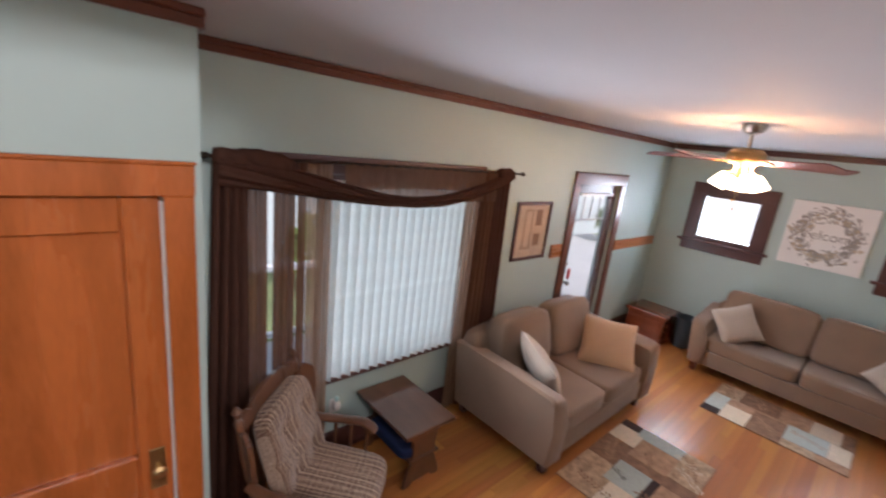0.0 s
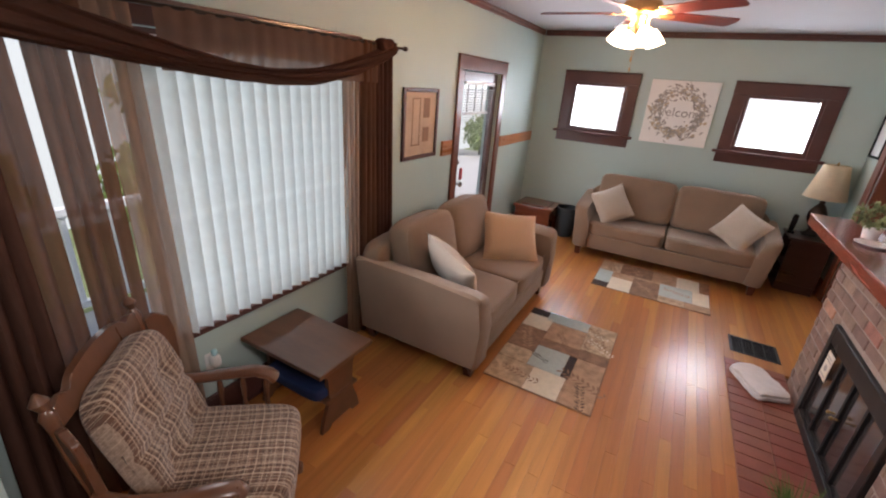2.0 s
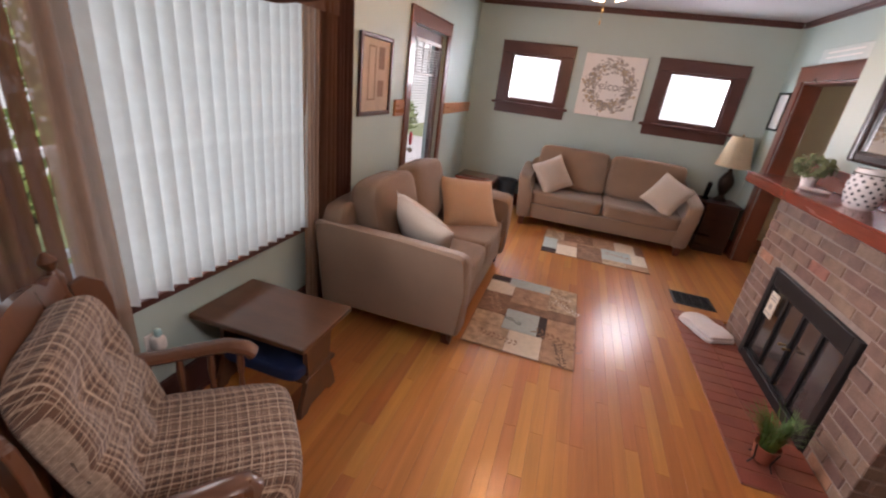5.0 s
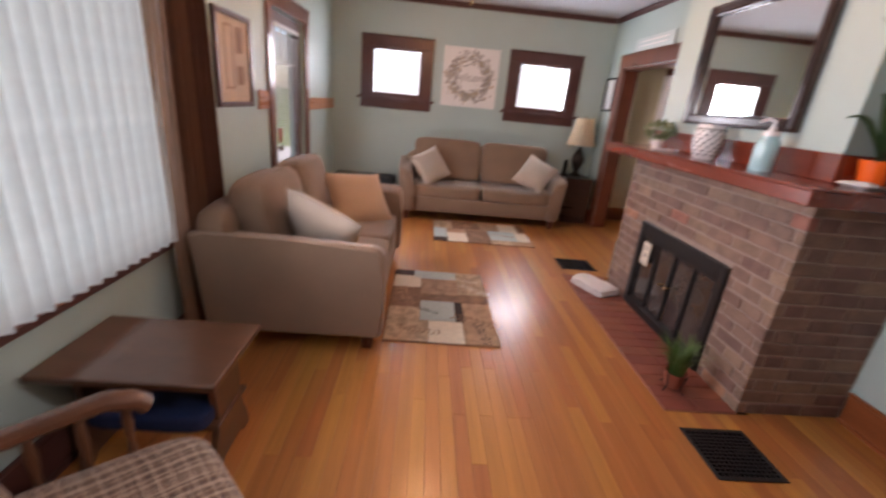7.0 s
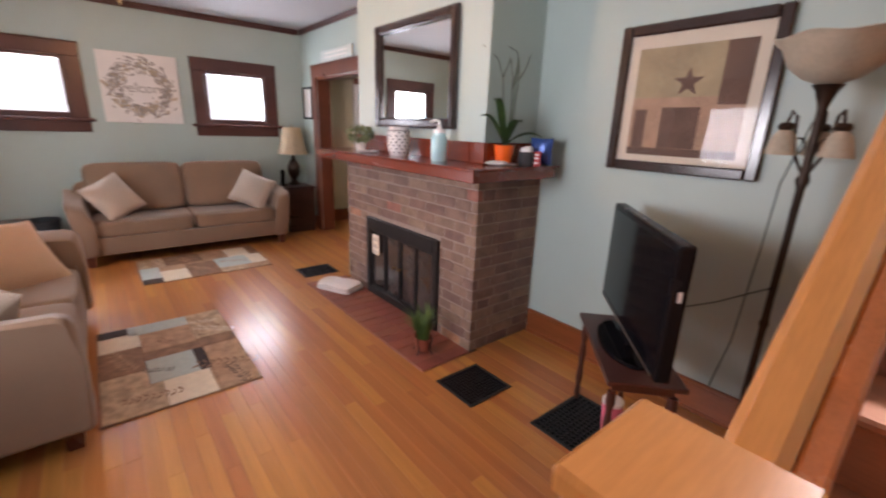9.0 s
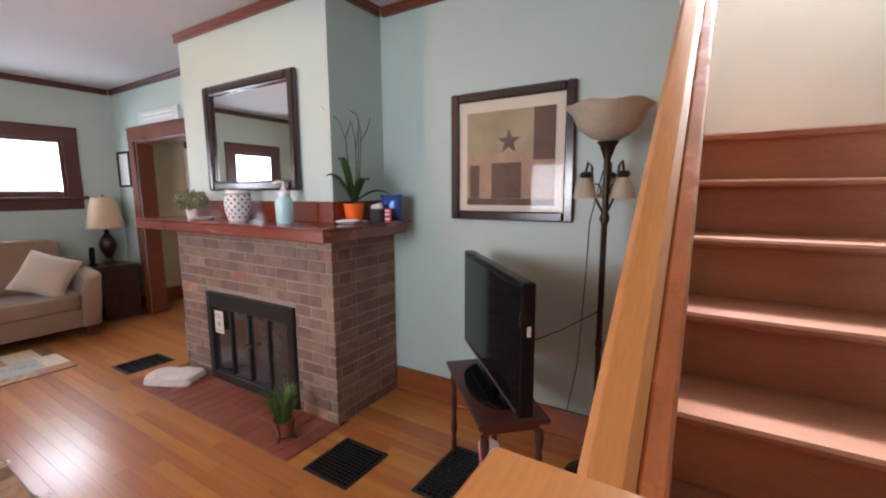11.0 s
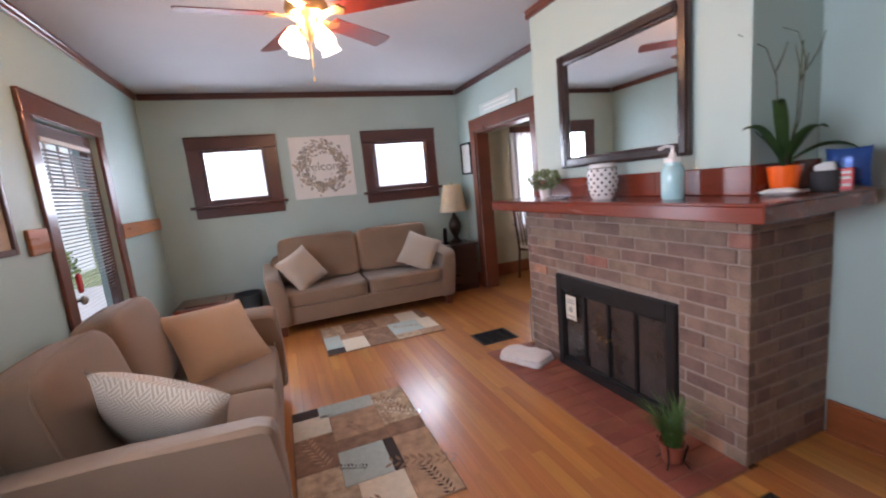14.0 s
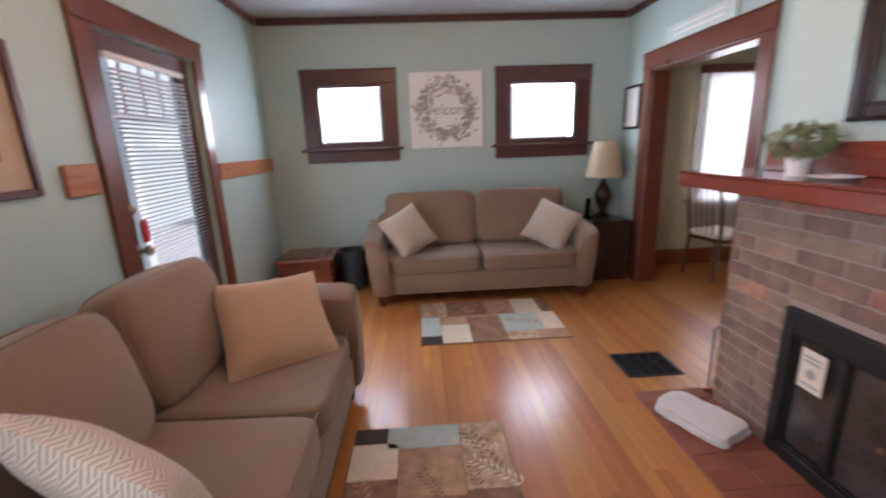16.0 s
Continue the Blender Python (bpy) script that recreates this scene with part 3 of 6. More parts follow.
def casing(axis, wall, out, a, b, z0, z1, width, material, name, label, head=None, sill=True):
    """Boards round an opening. out: +1 or -1, the side on which they stand proud."""
    e = thing(name, Matrix(), label, "window" if sill else "door", "", "structure")
    head = head or width

    def board(pn, u0, u1, c, d, t0, t1, bevel=0.004):
        w0, w1 = sorted((wall + out * t0, wall + out * t1))
        bm = block(u0, u1, w0, w1, c, d, bevel) if axis == "y" else block(w0, w1, u0, u1, c, d, bevel)
        return part(pn, bm, material, e)
    board("side_casing", a - width, a, z0, z1, 0.001, 0.024)
    board("side_casing", b, b + width, z0, z1, 0.001, 0.024)
    board("head_casing", a - width - 0.003, b + width + 0.003, z1 + 0.0005, z1 + head, 0.001, 0.028)
    board("cap_moulding", a - width - 0.008, b + width + 0.008, z1 + head + 0.0005, z1 + head + 0.014, 0.001, 0.034)
    if sill:
        board("window_sill", a - width - 0.045, b + width + 0.045, z0 - 0.034, z0 - 0.0005, 0.001, 0.062, 0.006)
        board("apron", a - width, b + width, z0 - 0.145, z0 - 0.035, 0.001, 0.022)
    return e, board


# two small high windows in the end wall
for k, (a, b, z0, z1) in enumerate(((1.655, 2.265, 1.50, 2.035), (-0.355, 0.30, 1.48, 2.02))):
    e, board = casing("x", XE, -1, a - 0.035, b + 0.035, z0 - 0.055, z1 + 0.03, 0.135, DARK_TRIM, "window_%d" % (k + 1),
                      "small high window with dark stained casing, glaring daylight", 0.13)
    for u0, u1, c, d in ((a - 0.035, a + 0.004, z0 - 0.055, z1 + 0.03), (b - 0.004, b + 0.035, z0 - 0.055, z1 + 0.03),
                         (a + 0.005, b - 0.005, z0 - 0.055, z0 + 0.004), (a + 0.005, b - 0.005, z1 - 0.004, z1 + 0.03)):
        board("sash", u0, u1, c, d, 0.0012, 0.012, 0.003)
    p = part("pane", block(XE + 0.055, XE + 0.06, a, b, z0, z1), GLASS, e)
    p.visible_shadow = False

# dining room window with lace
e, board = casing("x", XE - 0.012, -1, -2.70, -1.80, 0.75, 2.02, 0.10, RED_TRIM, "window_3", "dining room window with white lace curtains and brown casing", 0.12)
p = part("pane", block(XE + 0.05, XE + 0.055, -2.70, -1.80, 0.75, 2.02), GLASS, e)
p.visible_shadow = False
bm = curtain_mesh(-2.76, -1.63, 0.50, 2.06, 0, 11, 0.016, seed=4)
bmesh.ops.transform(bm, matrix=Matrix.Translation((XE - 0.105, 0, 0)) @ Matrix.Rotation(radians(90), 4, "Z"), verts=bm.verts)
c = part("lace_curtain", bm, LACE, smooth=True)
tagged(c, "sheer white lace curtain over the dining room window", "curtain")

# cased opening to the dining room
e, board = casing("y", YS, 1, 4.55, 5.82, 0.0, 2.05, 0.125, RED_TRIM, "door_2", "wide cased opening to the dining room in red-brown wood", 0.14, sill=False)
for bm in (block(4.5505, 4.574, YS - 0.172, YS, 0, 2.049, 0.003), block(5.796, 5.8195, YS - 0.172, YS, 0, 2.049, 0.003), block(4.575, 5.795, YS - 0.172, YS, 2.026, 2.0495, 0.003)):
    part("jamb", bm, RED_TRIM, e)

# ---- outside ----
structure(part("ground", slab([(-400, 4.4), (400, 4.4), (400, 800), (-400, 800)], -0.75, -0.65), LAWN), "green front lawn", "ground")
structure(part("porch_floor", block(-1.5, 7.0, YN + 0.16, 4.8, -0.65, -0.06, 0.01), CONCRETE), "pale concrete porch floor outside the front door", "porch")
# pale slab, added so that the ground past the front door looks brighter
structure(part("driveway", block(4.6, 16, 4.85, 8.85, -0.66, -0.60, 0.01), CONCRETE), "pale concrete slab added beside the lawn to brighten the outdoors", "driveway")
structure(part("backdrop_east", block(7.6, 7.65, -6.5, 3.5, -1, 5.5), glow("overcast_glare", (0.95, 0.96, 1.0), 1.0, (0.1, 0.1, 0.1, 1))), "white overcast glare beyond the side windows", "backdrop")


def leaf_clump(name, centre, size, count, material, seed, leaf=0.07, parent=None):
    """Foliage as many small tilted leaves with gaps and an uneven outline."""
    rnd = random.Random(seed)
    vs, fs = [], []
    for k in range(count):
        d = Vector((rnd.gauss(0, 1), rnd.gauss(0, 1), rnd.gauss(0, 1))).normalized() * rnd.uniform(0.35, 1) ** 0.5
        lump = 1 + 0.3 * noise.noise(d * 2.3 + Vector((seed, 0, 0)))
        p = Vector([centre[i] + d[i] * size[i] * lump for i in range(3)])
        r = Euler([rnd.uniform(0, 6.3) for _ in range(3)]).to_matrix()
        s = leaf * rnd.uniform(0.6, 1.3)
        for q in ((-s, 0, 0), (0, -0.45 * s, 0.1 * s), (s, 0, 0), (0, 0.45 * s, 0.1 * s)):
            vs.append(p + r @ Vector(q))
        fs.append([len(vs) - 4, len(vs) - 3, len(vs) - 2, len(vs) - 1])
    me = bpy.data.meshes.new(name)
    me.from_pydata([tuple(v) for v in vs], [], fs)
    me.materials.append(material)
    ob = new(name, me)
    if parent:
        ob.parent = parent
    ob["kind"] = "stuff"
    return ob


for k, (x, y) in enumerate(((-3.0, 7.5), (0.2, 7.2), (1.5, 7.9), (3.4, 7.4), (9.5, 7.8), (15.2, 7.6))):
    sh = thing("garden_shrub", pose(x, y, -0.65), "leafy green garden shrub on the lawn", "shrub", "garden shrubs")
    part("trunk", tube([(0, 0, 0), (0.02, 0, 0.5), (0, 0.03, 0.9)], 0.05, 6, r1=0.02), TWIG, sh)
    leaf_clump("crown", (0, 0, 0.85), (0.75, 0.6, 0.65), 900, HEDGE, k, 0.09, sh)

for k, (x, y, h) in enumerate(((-1.0, 8.3, 3.0), (4.6, 8.3, 3.2), (8.2, 8.2, 2.7))):
    tr = thing("garden_tree", pose(x, y, -0.65), "small leafy garden tree at the edge of the lawn", "tree", "garden trees")
    part("trunk", tube([(0, 0, 0), (0.03, 0, 0.6), (-0.02, 0.04, 1.3), (0.04, 0, h - 0.6)], 0.08, 8, r1=0.02), TWIG, tr)
    for q in range(4):
        a = 1.57 * q + k
        part("limb", tube([(0, 0, 0.9 + 0.25 * q), (0.3 * math.cos(a), 0.2 * math.sin(a), 1.3 + 0.25 * q), (0.62 * math.cos(a), 0.3 * math.sin(a), 1.5 + 0.3 * q)], 0.03, 6, r1=0.008), TWIG, tr)
    leaf_clump("crown", (0, 0, h - 0.9), (1.15, 0.45, 1.1), 1000, HEDGE, 40 + k, 0.11, tr)

structure(part("backdrop_north", block(-14, 22, 8.9, 8.95, -0.7, 8), glow("hazy_daylight", (0.90, 0.98, 0.99), 0.54, (0.08, 0.09, 0.08, 1))), "pale hazy daylight beyond the front garden", "backdrop")

pr = thing("porch_railing", pose(0, 4.7, -0.06), "white painted porch railing with square balusters", "railing")
part("top_rail", block(-1.4, 6.9, -0.04, 0.04, 0.86, 0.93, 0.008), WHITE_PAINT, pr)
part("bottom_rail", block(-1.4, 6.9, -0.03, 0.03, 0.10, 0.16, 0.006), WHITE_PAINT, pr)
for k in range(52):
    x = -1.3 + 0.158 * k
    part("baluster", block(x - 0.018, x + 0.018, -0.018, 0.018, 0.16, 0.86), WHITE_PAINT, pr)
for x in (-1.2, 3.0, 6.8):
    pp = thing("porch_post", pose(x, 4.56, -0.06), "square white porch post", "post", "porch posts")
    part("shaft", block(-0.07, 0.07, -0.07, 0.07, 0, 2.6, 0.008), WHITE_PAINT, pp)

# ---- front window: frame, vanes, drapes ----
e = thing("window_4", Matrix(), "wide front window with dark sill behind white vertical blinds", "window", "", "structure")
for x0, x1, z0, z1 in ((0.6205, 0.66, 0.646, 2.059), (2.39, 2.4295, 0.646, 2.059), (0.661, 2.389, 0.646, 0.69), (0.661, 2.389, 2.015, 2.059), (1.13, 1.17, 0.691, 2.014)):
    part("window_frame", block(x0, x1, YN + 0.05, YN + 0.10, z0, z1, 0.004), DARK_TRIM, e)
p = part("pane", block(0.661, 1.129, YN + 0.07, YN + 0.076, 0.691, 2.014), GLASS, e)
p.visible_shadow = False
p = part("pane", block(1.171, 2.389, YN + 0.07, YN + 0.076, 0.691, 2.014), GLASS, e)
p.visible_shadow = False
part("window_sill", block(0.55, 2.50, YN - 0.038, YN + 0.048, 0.606, 0.6445, 0.006), DARK_TRIM, e)
for x0, x1, z0, z1 in ((0.52, 0.62, 0.6455, 2.06), (2.43, 2.53, 0.6455, 2.06), (0.51, 2.54, 2.0605, 2.17)):
    part("casing", block(x0, x1, YN - 0.022, YN - 0.001, z0, z1, 0.004), DARK_TRIM, e)

vb = thing("vertical_blind", pose(0, YN - 0.055, 0), "white vinyl vertical blind, closed, hanging in the front window", "blind")
part("head_rail", block(1.10, 2.42, -0.025, 0.025, 1.985, 2.03, 0.004), WHITE_PAINT, vb)
N_VANE = 17
bm = bmesh.new()
for j in range(9):
    u = j / 8 - 0.5
    for z in (0.0, 1.325):
        bm.verts.new((0.098 * u, 0.012 * (1 - 4 * u * u), z))
bm.verts.ensure_lookup_table()
for j in range(8):
    bm.faces.new([bm.verts[2 * j], bm.verts[2 * j + 2], bm.verts[2 * j + 3], bm.verts[2 * j + 1]])
first = part("vane", bm, VANE, vb, smooth=True)
first.data.update()
for k in range(N_VANE):
    v = first if k == 0 else new("vane", first.data)
    v.parent = vb
    v.matrix_basis = pose(1.155 + 0.0745 * k, 0.0, 0.660, 0, 0, -41 + 3 * math.sin(k * 2.1) - max(0, 9 - 4 * k))

cu = thing("drape_set", pose(0, YN - 0.10, 0), "dark brown sheer drapes with a draped scarf valance on a rod", "curtain")
part("rod", tube([(0.45, 0, 2.135), (2.92, 0, 2.135)], 0.009, 8), BRONZE, cu, "thin bronze curtain rod")
for x in (0.45, 2.92):
    part("finial", turned([(0.004, -0.03), (0.016, -0.015), (0.018, 0), (0.010, 0.02), (0.002, 0.035)], 10, pose(x, 0, 2.135, 0, 90 if x > 1 else -90, 0)), BRONZE, cu)
# folds near the glass take the lighter, lit copy of the drape cloth
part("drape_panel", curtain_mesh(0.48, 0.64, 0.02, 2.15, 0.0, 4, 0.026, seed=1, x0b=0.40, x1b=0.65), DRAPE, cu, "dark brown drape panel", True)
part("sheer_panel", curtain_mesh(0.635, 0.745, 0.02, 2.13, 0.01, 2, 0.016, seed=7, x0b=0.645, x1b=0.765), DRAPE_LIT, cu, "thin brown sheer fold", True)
part("drape_panel", curtain_mesh(0.785, 0.905, 0.02, 2.13, 0.02, 3, 0.016, seed=2, x0b=0.795, x1b=0.93), DRAPE_LIT, cu, "gathered brown drape, coloured lighter as lit from behind", True)
part("sheer_panel", curtain_mesh(0.922, 0.975, 0.02, 2.13, 0.025, 1, 0.012, seed=8, x0b=0.94, x1b=1.0), DRAPE_LIT, cu, "single brown drape fold, coloured lighter as lit from behind", True)
part("sheer_panel", curtain_mesh(0.975, 1.135, 0.02, 2.13, 0.03, 3, 0.014, seed=3, x0b=1.01, x1b=1.175), TAN_SHEER, cu, "thin tan sheer", True)
part("sheer_panel", curtain_mesh(2.27, 2.43, 0.02, 2.13, 0.02, 3, 0.016, seed=5, x0b=2.31, x1b=2.44), TAN_SHEER, cu, "thin tan sheer", True)
part("drape_panel", curtain_mesh(2.43, 2.58, 0.02, 2.15, 0.005, 3, 0.024, seed=6, x0b=2.43, x1b=2.62), DRAPE_LIT, cu, "gathered brown drape, coloured lighter as lit from behind", True)
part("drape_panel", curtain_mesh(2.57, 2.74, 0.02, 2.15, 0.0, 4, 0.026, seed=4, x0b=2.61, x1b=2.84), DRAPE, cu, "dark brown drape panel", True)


def swag(x0, x1, ztop, y):
    """A scarf wound round the rod at its ends and slung between them, in lengthwise folds."""
    bm = bmesh.new()
    n, k = 56, 28
    grid = []
    for i in range(n + 1):
        u = i / n
        sag = math.sin(math.pi * u ** 1.25) ** 0.9
        thick = 0.17 - 0.075 * min(1, u / 0.5) - 0.02 * u + 0.03 * (1 - sag) * (u > 0.6)
        line = []
        for j in range(k + 1):
            v = j / k
            fold = math.sin(v * 21 + 4.5 * u) + 0.6 * math.sin(v * 37 - 6 * u + 1)
            z = ztop - 0.222 * sag - thick * v + 0.008 * math.sin(9 * u + 5 * v) + 0.004 * noise.noise((u * 14, v * 5, 2))
            yy = y - 0.040 * math.sin(v * math.pi) ** 0.7 - 0.0075 * fold
            line.append(bm.verts.new((x0 + (x1 - x0) * u, yy, z)))
        grid.append(line)
    for a, b in zip(grid, grid[1:]):
        for j in range(k):
            bm.faces.new([a[j], a[j + 1], b[j + 1], b[j]])
    return bm


part("scarf_valance", swag(0.50, 2.74, 2.172, -0.022), DRAPE, cu, "scarf slung along the rod", True)
for x, ln, turn in ((0.56, 0.16, 6), (0.74, 0.30, 9), (2.66, 0.17, -5)):
    m = pose(x, -0.012, 2.128, 0, turn, 0)
    part("scarf_wrap", puff(ln, 0.085, 0.095, 3, 14, m, sag=lambda q: Vector((q.x, q.y * (1 + 0.12 * math.sin(q.x * 70 + q.z * 40)), q.z * (1 + 0.10 * math.sin(q.x * 60 - q.z * 50))))), DRAPE, cu, "scarf wound round the rod", True)
part("scarf_back", curtain_mesh(1.20, 2.60, 1.90, 2.135, -0.006, 16, 0.006, seed=9), SHEER, cu, "thin sheer behind the scarf", True)

# ---- front door ----
e, board = casing("y", YN, -1, 4.04, 4.99, 0.0, 2.06, 0.115, RED_TRIM, "door_1", "front door with a full glass light and white mini blind", 0.12, sill=False)
for x0, x1, z0, z1 in ((4.045, 4.155, 0.01, 2.055), (4.875, 4.985, 0.01, 2.055), (4.156, 4.874, 1.945, 2.055), (4.156, 4.874, 0.01, 0.26)):
    part("door_stile", block(x0, x1, YN + 0.035, YN + 0.08, z0, z1, 0.004), DARK_TRIM, e, "dark stained door frame member")
p = part("pane", block(4.156, 4.874, YN + 0.055, YN + 0.061, 0.261, 1.944), GLASS, e)
p.visible_shadow = False
for x in (4.335, 4.515, 4.695):
    part("muntin", block(x - 0.011, x + 0.011, YN + 0.064, YN + 0.078, 1.66, 1.944, 0.002), WHITE_PAINT, e)
part("muntin", block(4.156, 4.874, YN + 0.064, YN + 0.078, 1.635, 1.659, 0.002), WHITE_PAINT, e)
part("deadbolt", turned([(0.03, 0), (0.03, 0.012), (0.02, 0.02), (0.012, 0.03)], 16, pose(4.125, YN + 0.034, 1.16, 90, 0, 0)), NICKEL, e)
part("door_handle", turned([(0.033, 0), (0.033, 0.008), (0.012, 0.012), (0.011, 0.04), (0.028, 0.052), (0.03, 0.066), (0.016, 0.078)], 18, pose(4.130, YN + 0.034, 0.935, 90, 0, 0)), NICKEL, e)
part("hanging_tag", puff(0.055, 0.02, 0.13, 4, 6, pose(4.135, YN - 0.020, 1.045)), RED, e, "small red ornament hung on the handle")
mb = thing("mini_blind", pose(0, YN + 0.022, 0), "white slatted mini blind hung over the door glass", "blind")
part("head_rail", block(4.15, 4.88, -0.012, 0.012, 1.93, 1.96, 0.003), WHITE_PAINT, mb)
slat = part("slat", block(-0.355, 0.355, -0.0115, 0.0115, -0.0006, 0.0006), SLAT, mb)
for k in range(66):
    s = slat if k == 0 else new("slat", slat.data)
    s.parent = mb
    s.matrix_basis = pose(4.515, 0, 0.29 + 0.0245 * k, -24, 0, 0)
part("bottom_rail", block(4.155, 4.875, -0.01, 0.01, 0.262, 0.278, 0.003), WHITE_PAINT, mb)

# ---- closet door by the foot of the stairs ----
e, board = casing("y", CLOSET_Y, -1, -0.56, 0.205, 0.0, 2.02, 0.10, ORANGE_WOOD, "door_3", "closed orange fir panel door with a brass lock plate", 0.115, sill=False)
for x0, x1, z0, z1 in ((-0.555, -0.435, 0.01, 2.015), (0.08, 0.20, 0.01, 2.015), (-0.434, 0.079, 1.885, 2.015), (-0.434, 0.079, 0.75, 0.93), (-0.434, 0.079, 0.01, 0.24)):
    part("door_stile", block(x0, x1, CLOSET_Y + 0.012, CLOSET_Y + 0.052, z0, z1, 0.006), ORANGE_WOOD, e)
for z0, z1 in ((0.241, 0.749), (0.931, 1.884)):
    part("door_panel", block(-0.434, 0.079, CLOSET_Y + 0.034, CLOSET_Y + 0.046, z0, z1, 0.002), ORANGE_WOOD, e)
part("lock_plate", block(0.115, 0.172, CLOSET_Y + 0.006, CLOSET_Y + 0.0118, 0.75, 0.95, 0.003), BRASS, e, "worn brass lock plate")
part("door_handle", turned([(0.012, 0), (0.011, 0.03), (0.026, 0.042), (0.028, 0.056), (0.014, 0.066)], 18, pose(0.143, CLOSET_Y + 0.006, 0.87, 90, 0, 0)), BRASS, e, "round brass knob")
# thin white strip down the right edge of the door
part("white_edge_strip", block(0.196, 0.2045, CLOSET_Y - 0.001, CLOSET_Y + 0.011, 0.01, 2.0, 0.002), WHITE_PAINT, e)

# ---- stairs ----
st = thing("staircase", Matrix(), "dark stained wooden staircase rising past a newel post", "stairs", "", "structure")
RISE, RUN, Y1 = 0.187, 0.235, 1.27
for k in range(1, 9):
    yf = Y1 - RUN * (k - 1)
    part("riser", block(-0.77, 0.2145 if k > 1 else 0.19, yf - 0.022, yf, RISE * (k - 1), RISE * k - 0.028, 0.002), STAIR_WOOD, st)
    part("tread", block(-0.775, (0.2145 if k > 1 else 0.19), yf - RUN - 0.02, yf + 0.028, RISE * k - 0.0275, RISE * k, 0.008), STAIR_WOOD, st, "tread with a worn rounded nosing")
yl = Y1 - RUN * 8
part("riser", block(-0.77, 0.2145, yl - 0.022, yl, RISE * 8, RISE * 9 - 0.03, 0.002), STAIR_WOOD, st)
part("landing", block(-0.775, 0.335, -1.995, yl + 0.028, RISE * 9 - 0.03, RISE * 9, 0.006), STAIR_WOOD, st, "stair landing")
part("stair_skirt", slab([(1.2, 0.0), (1.2, 0.25), (-0.55, 1.66), (-0.9, 1.66), (-0.9, 0.0)], -0.775, -0.76, 0, Matrix(((0, 0, 1, 0), (1, 0, 0, 0), (0, 1, 0, 0), (0, 0, 0, 1)))), STAIR_WOOD, st)
part("landing_baseboard", block(-0.77, 0.33, -1.995, -1.97, RISE * 9, RISE * 9 + 0.15, 0.004), STAIR_WOOD, st)
SIDE = Matrix(((0, 0, 1, 0), (1, 0, 0, 0), (0, 1, 0, 0), (0, 0, 0, 1)))
part("stair_panel", slab([(1.10, 0.0), (1.10, 0.80), (-0.88, 2.37), (-0.88, 0.0)], 0.215, 0.30, 0.003, SIDE), RAIL_WOOD, st, "solid orange wood panel under the handrail")
part("handrail", slab([(1.075, 0.80), (1.075, 0.905), (-0.88, 2.462), (-0.88, 2.36)], 0.236, 0.315, 0.016, SIDE), RAIL_WOOD, st, "thick polished orange handrail")
part("rail_moulding", slab([(1.075, 0.79), (1.075, 0.885), (-0.88, 2.442), (-0.88, 2.35)], 0.197, 0.2355, 0.006, SIDE), ORANGE_WOOD, st, "red-brown moulding along the rail")
nw = part("newel_post", block(0.205, 0.340, 1.085, 1.222, 0.0, 1.15, 0.004), ORANGE_WOOD, st, "square orange box newel")
part("newel_cap", block(0.190, 0.354, 1.070, 1.238, 1.17, 1.20, 0.006), RAIL_WOOD, st)
part("newel_moulding", block(0.198, 0.347, 1.078, 1.230, 1.1505, 1.1695, 0.005), ORANGE_WOOD, st)
part("newel_base", block(0.196, 0.349, 1.076, 1.231, 0.0, 0.20, 0.006), ORANGE_WOOD, st)

# ---- chimney breast, fireplace ----
structure(part("chimney_breast", block(CH0, CH1, YS, CHY, 1.20, H), WALL), "pale teal plastered chimney breast above the mantel", "wall")
FX0, FX1, FY, FZ = 2.045, 3.805, -0.295, 1.19
IN0, IN1, INZ = 2.405, 3.425, 0.712
fp = thing("fireplace", Matrix(), "brown brick fireplace with a wooden mantel shelf and glass doors", "fireplace")
for kind, x0, x1, y1, z0, z1 in (("masonry_pier", FX0 + 0.005, IN0, FY - 0.006, 0, FZ), ("masonry_pier", IN1, FX1 - 0.005, FY - 0.006, 0, FZ),
                                 ("masonry_lintel", IN0, IN1, FY - 0.006, INZ, FZ), ("firebox_back", IN0, IN1, FY - 0.25, 0, INZ)):
    bm = bmesh.new()
    box(bm, x0, x1, YS, y1, z0, z1)
    part(kind, bm, MORTAR, fp)
part("mantel_shelf", block(1.852, 3.963, -0.84, -0.066, 1.256, 1.268, 0.004), MANTEL, fp, "polished red mahogany mantel shelf")
bm = slab([(1.86, -0.80), (1.90, -0.84), (3.93, -0.84), (3.955, -0.80), (3.955, -0.072), (1.86, -0.072)], 1.1905, 1.2555, 0.004)
part("mantel_apron", bm, MANTEL, fp)
for x0, x1, y0, y1 in ((CH0 - 0.02, CH1 + 0.02, CHY + 0.001, CHY + 0.022), (CH0 - 0.022, CH0 - 0.001, YS + 0.01, CHY), (CH1 + 0.001, CH1 + 0.022, YS + 0.01, CHY)):
    part("mantel_backboard", block(x0, x1, y0, y1, 1.2685, 1.400, 0.004), MANTEL, fp)
for x in (2.25, 2.62, 3.2):
    part("backboard_block", block(x - 0.004, x + 0.004, CHY + 0.0225, CHY + 0.026, 1.272, 1.397, 0.001), MANTEL, fp)

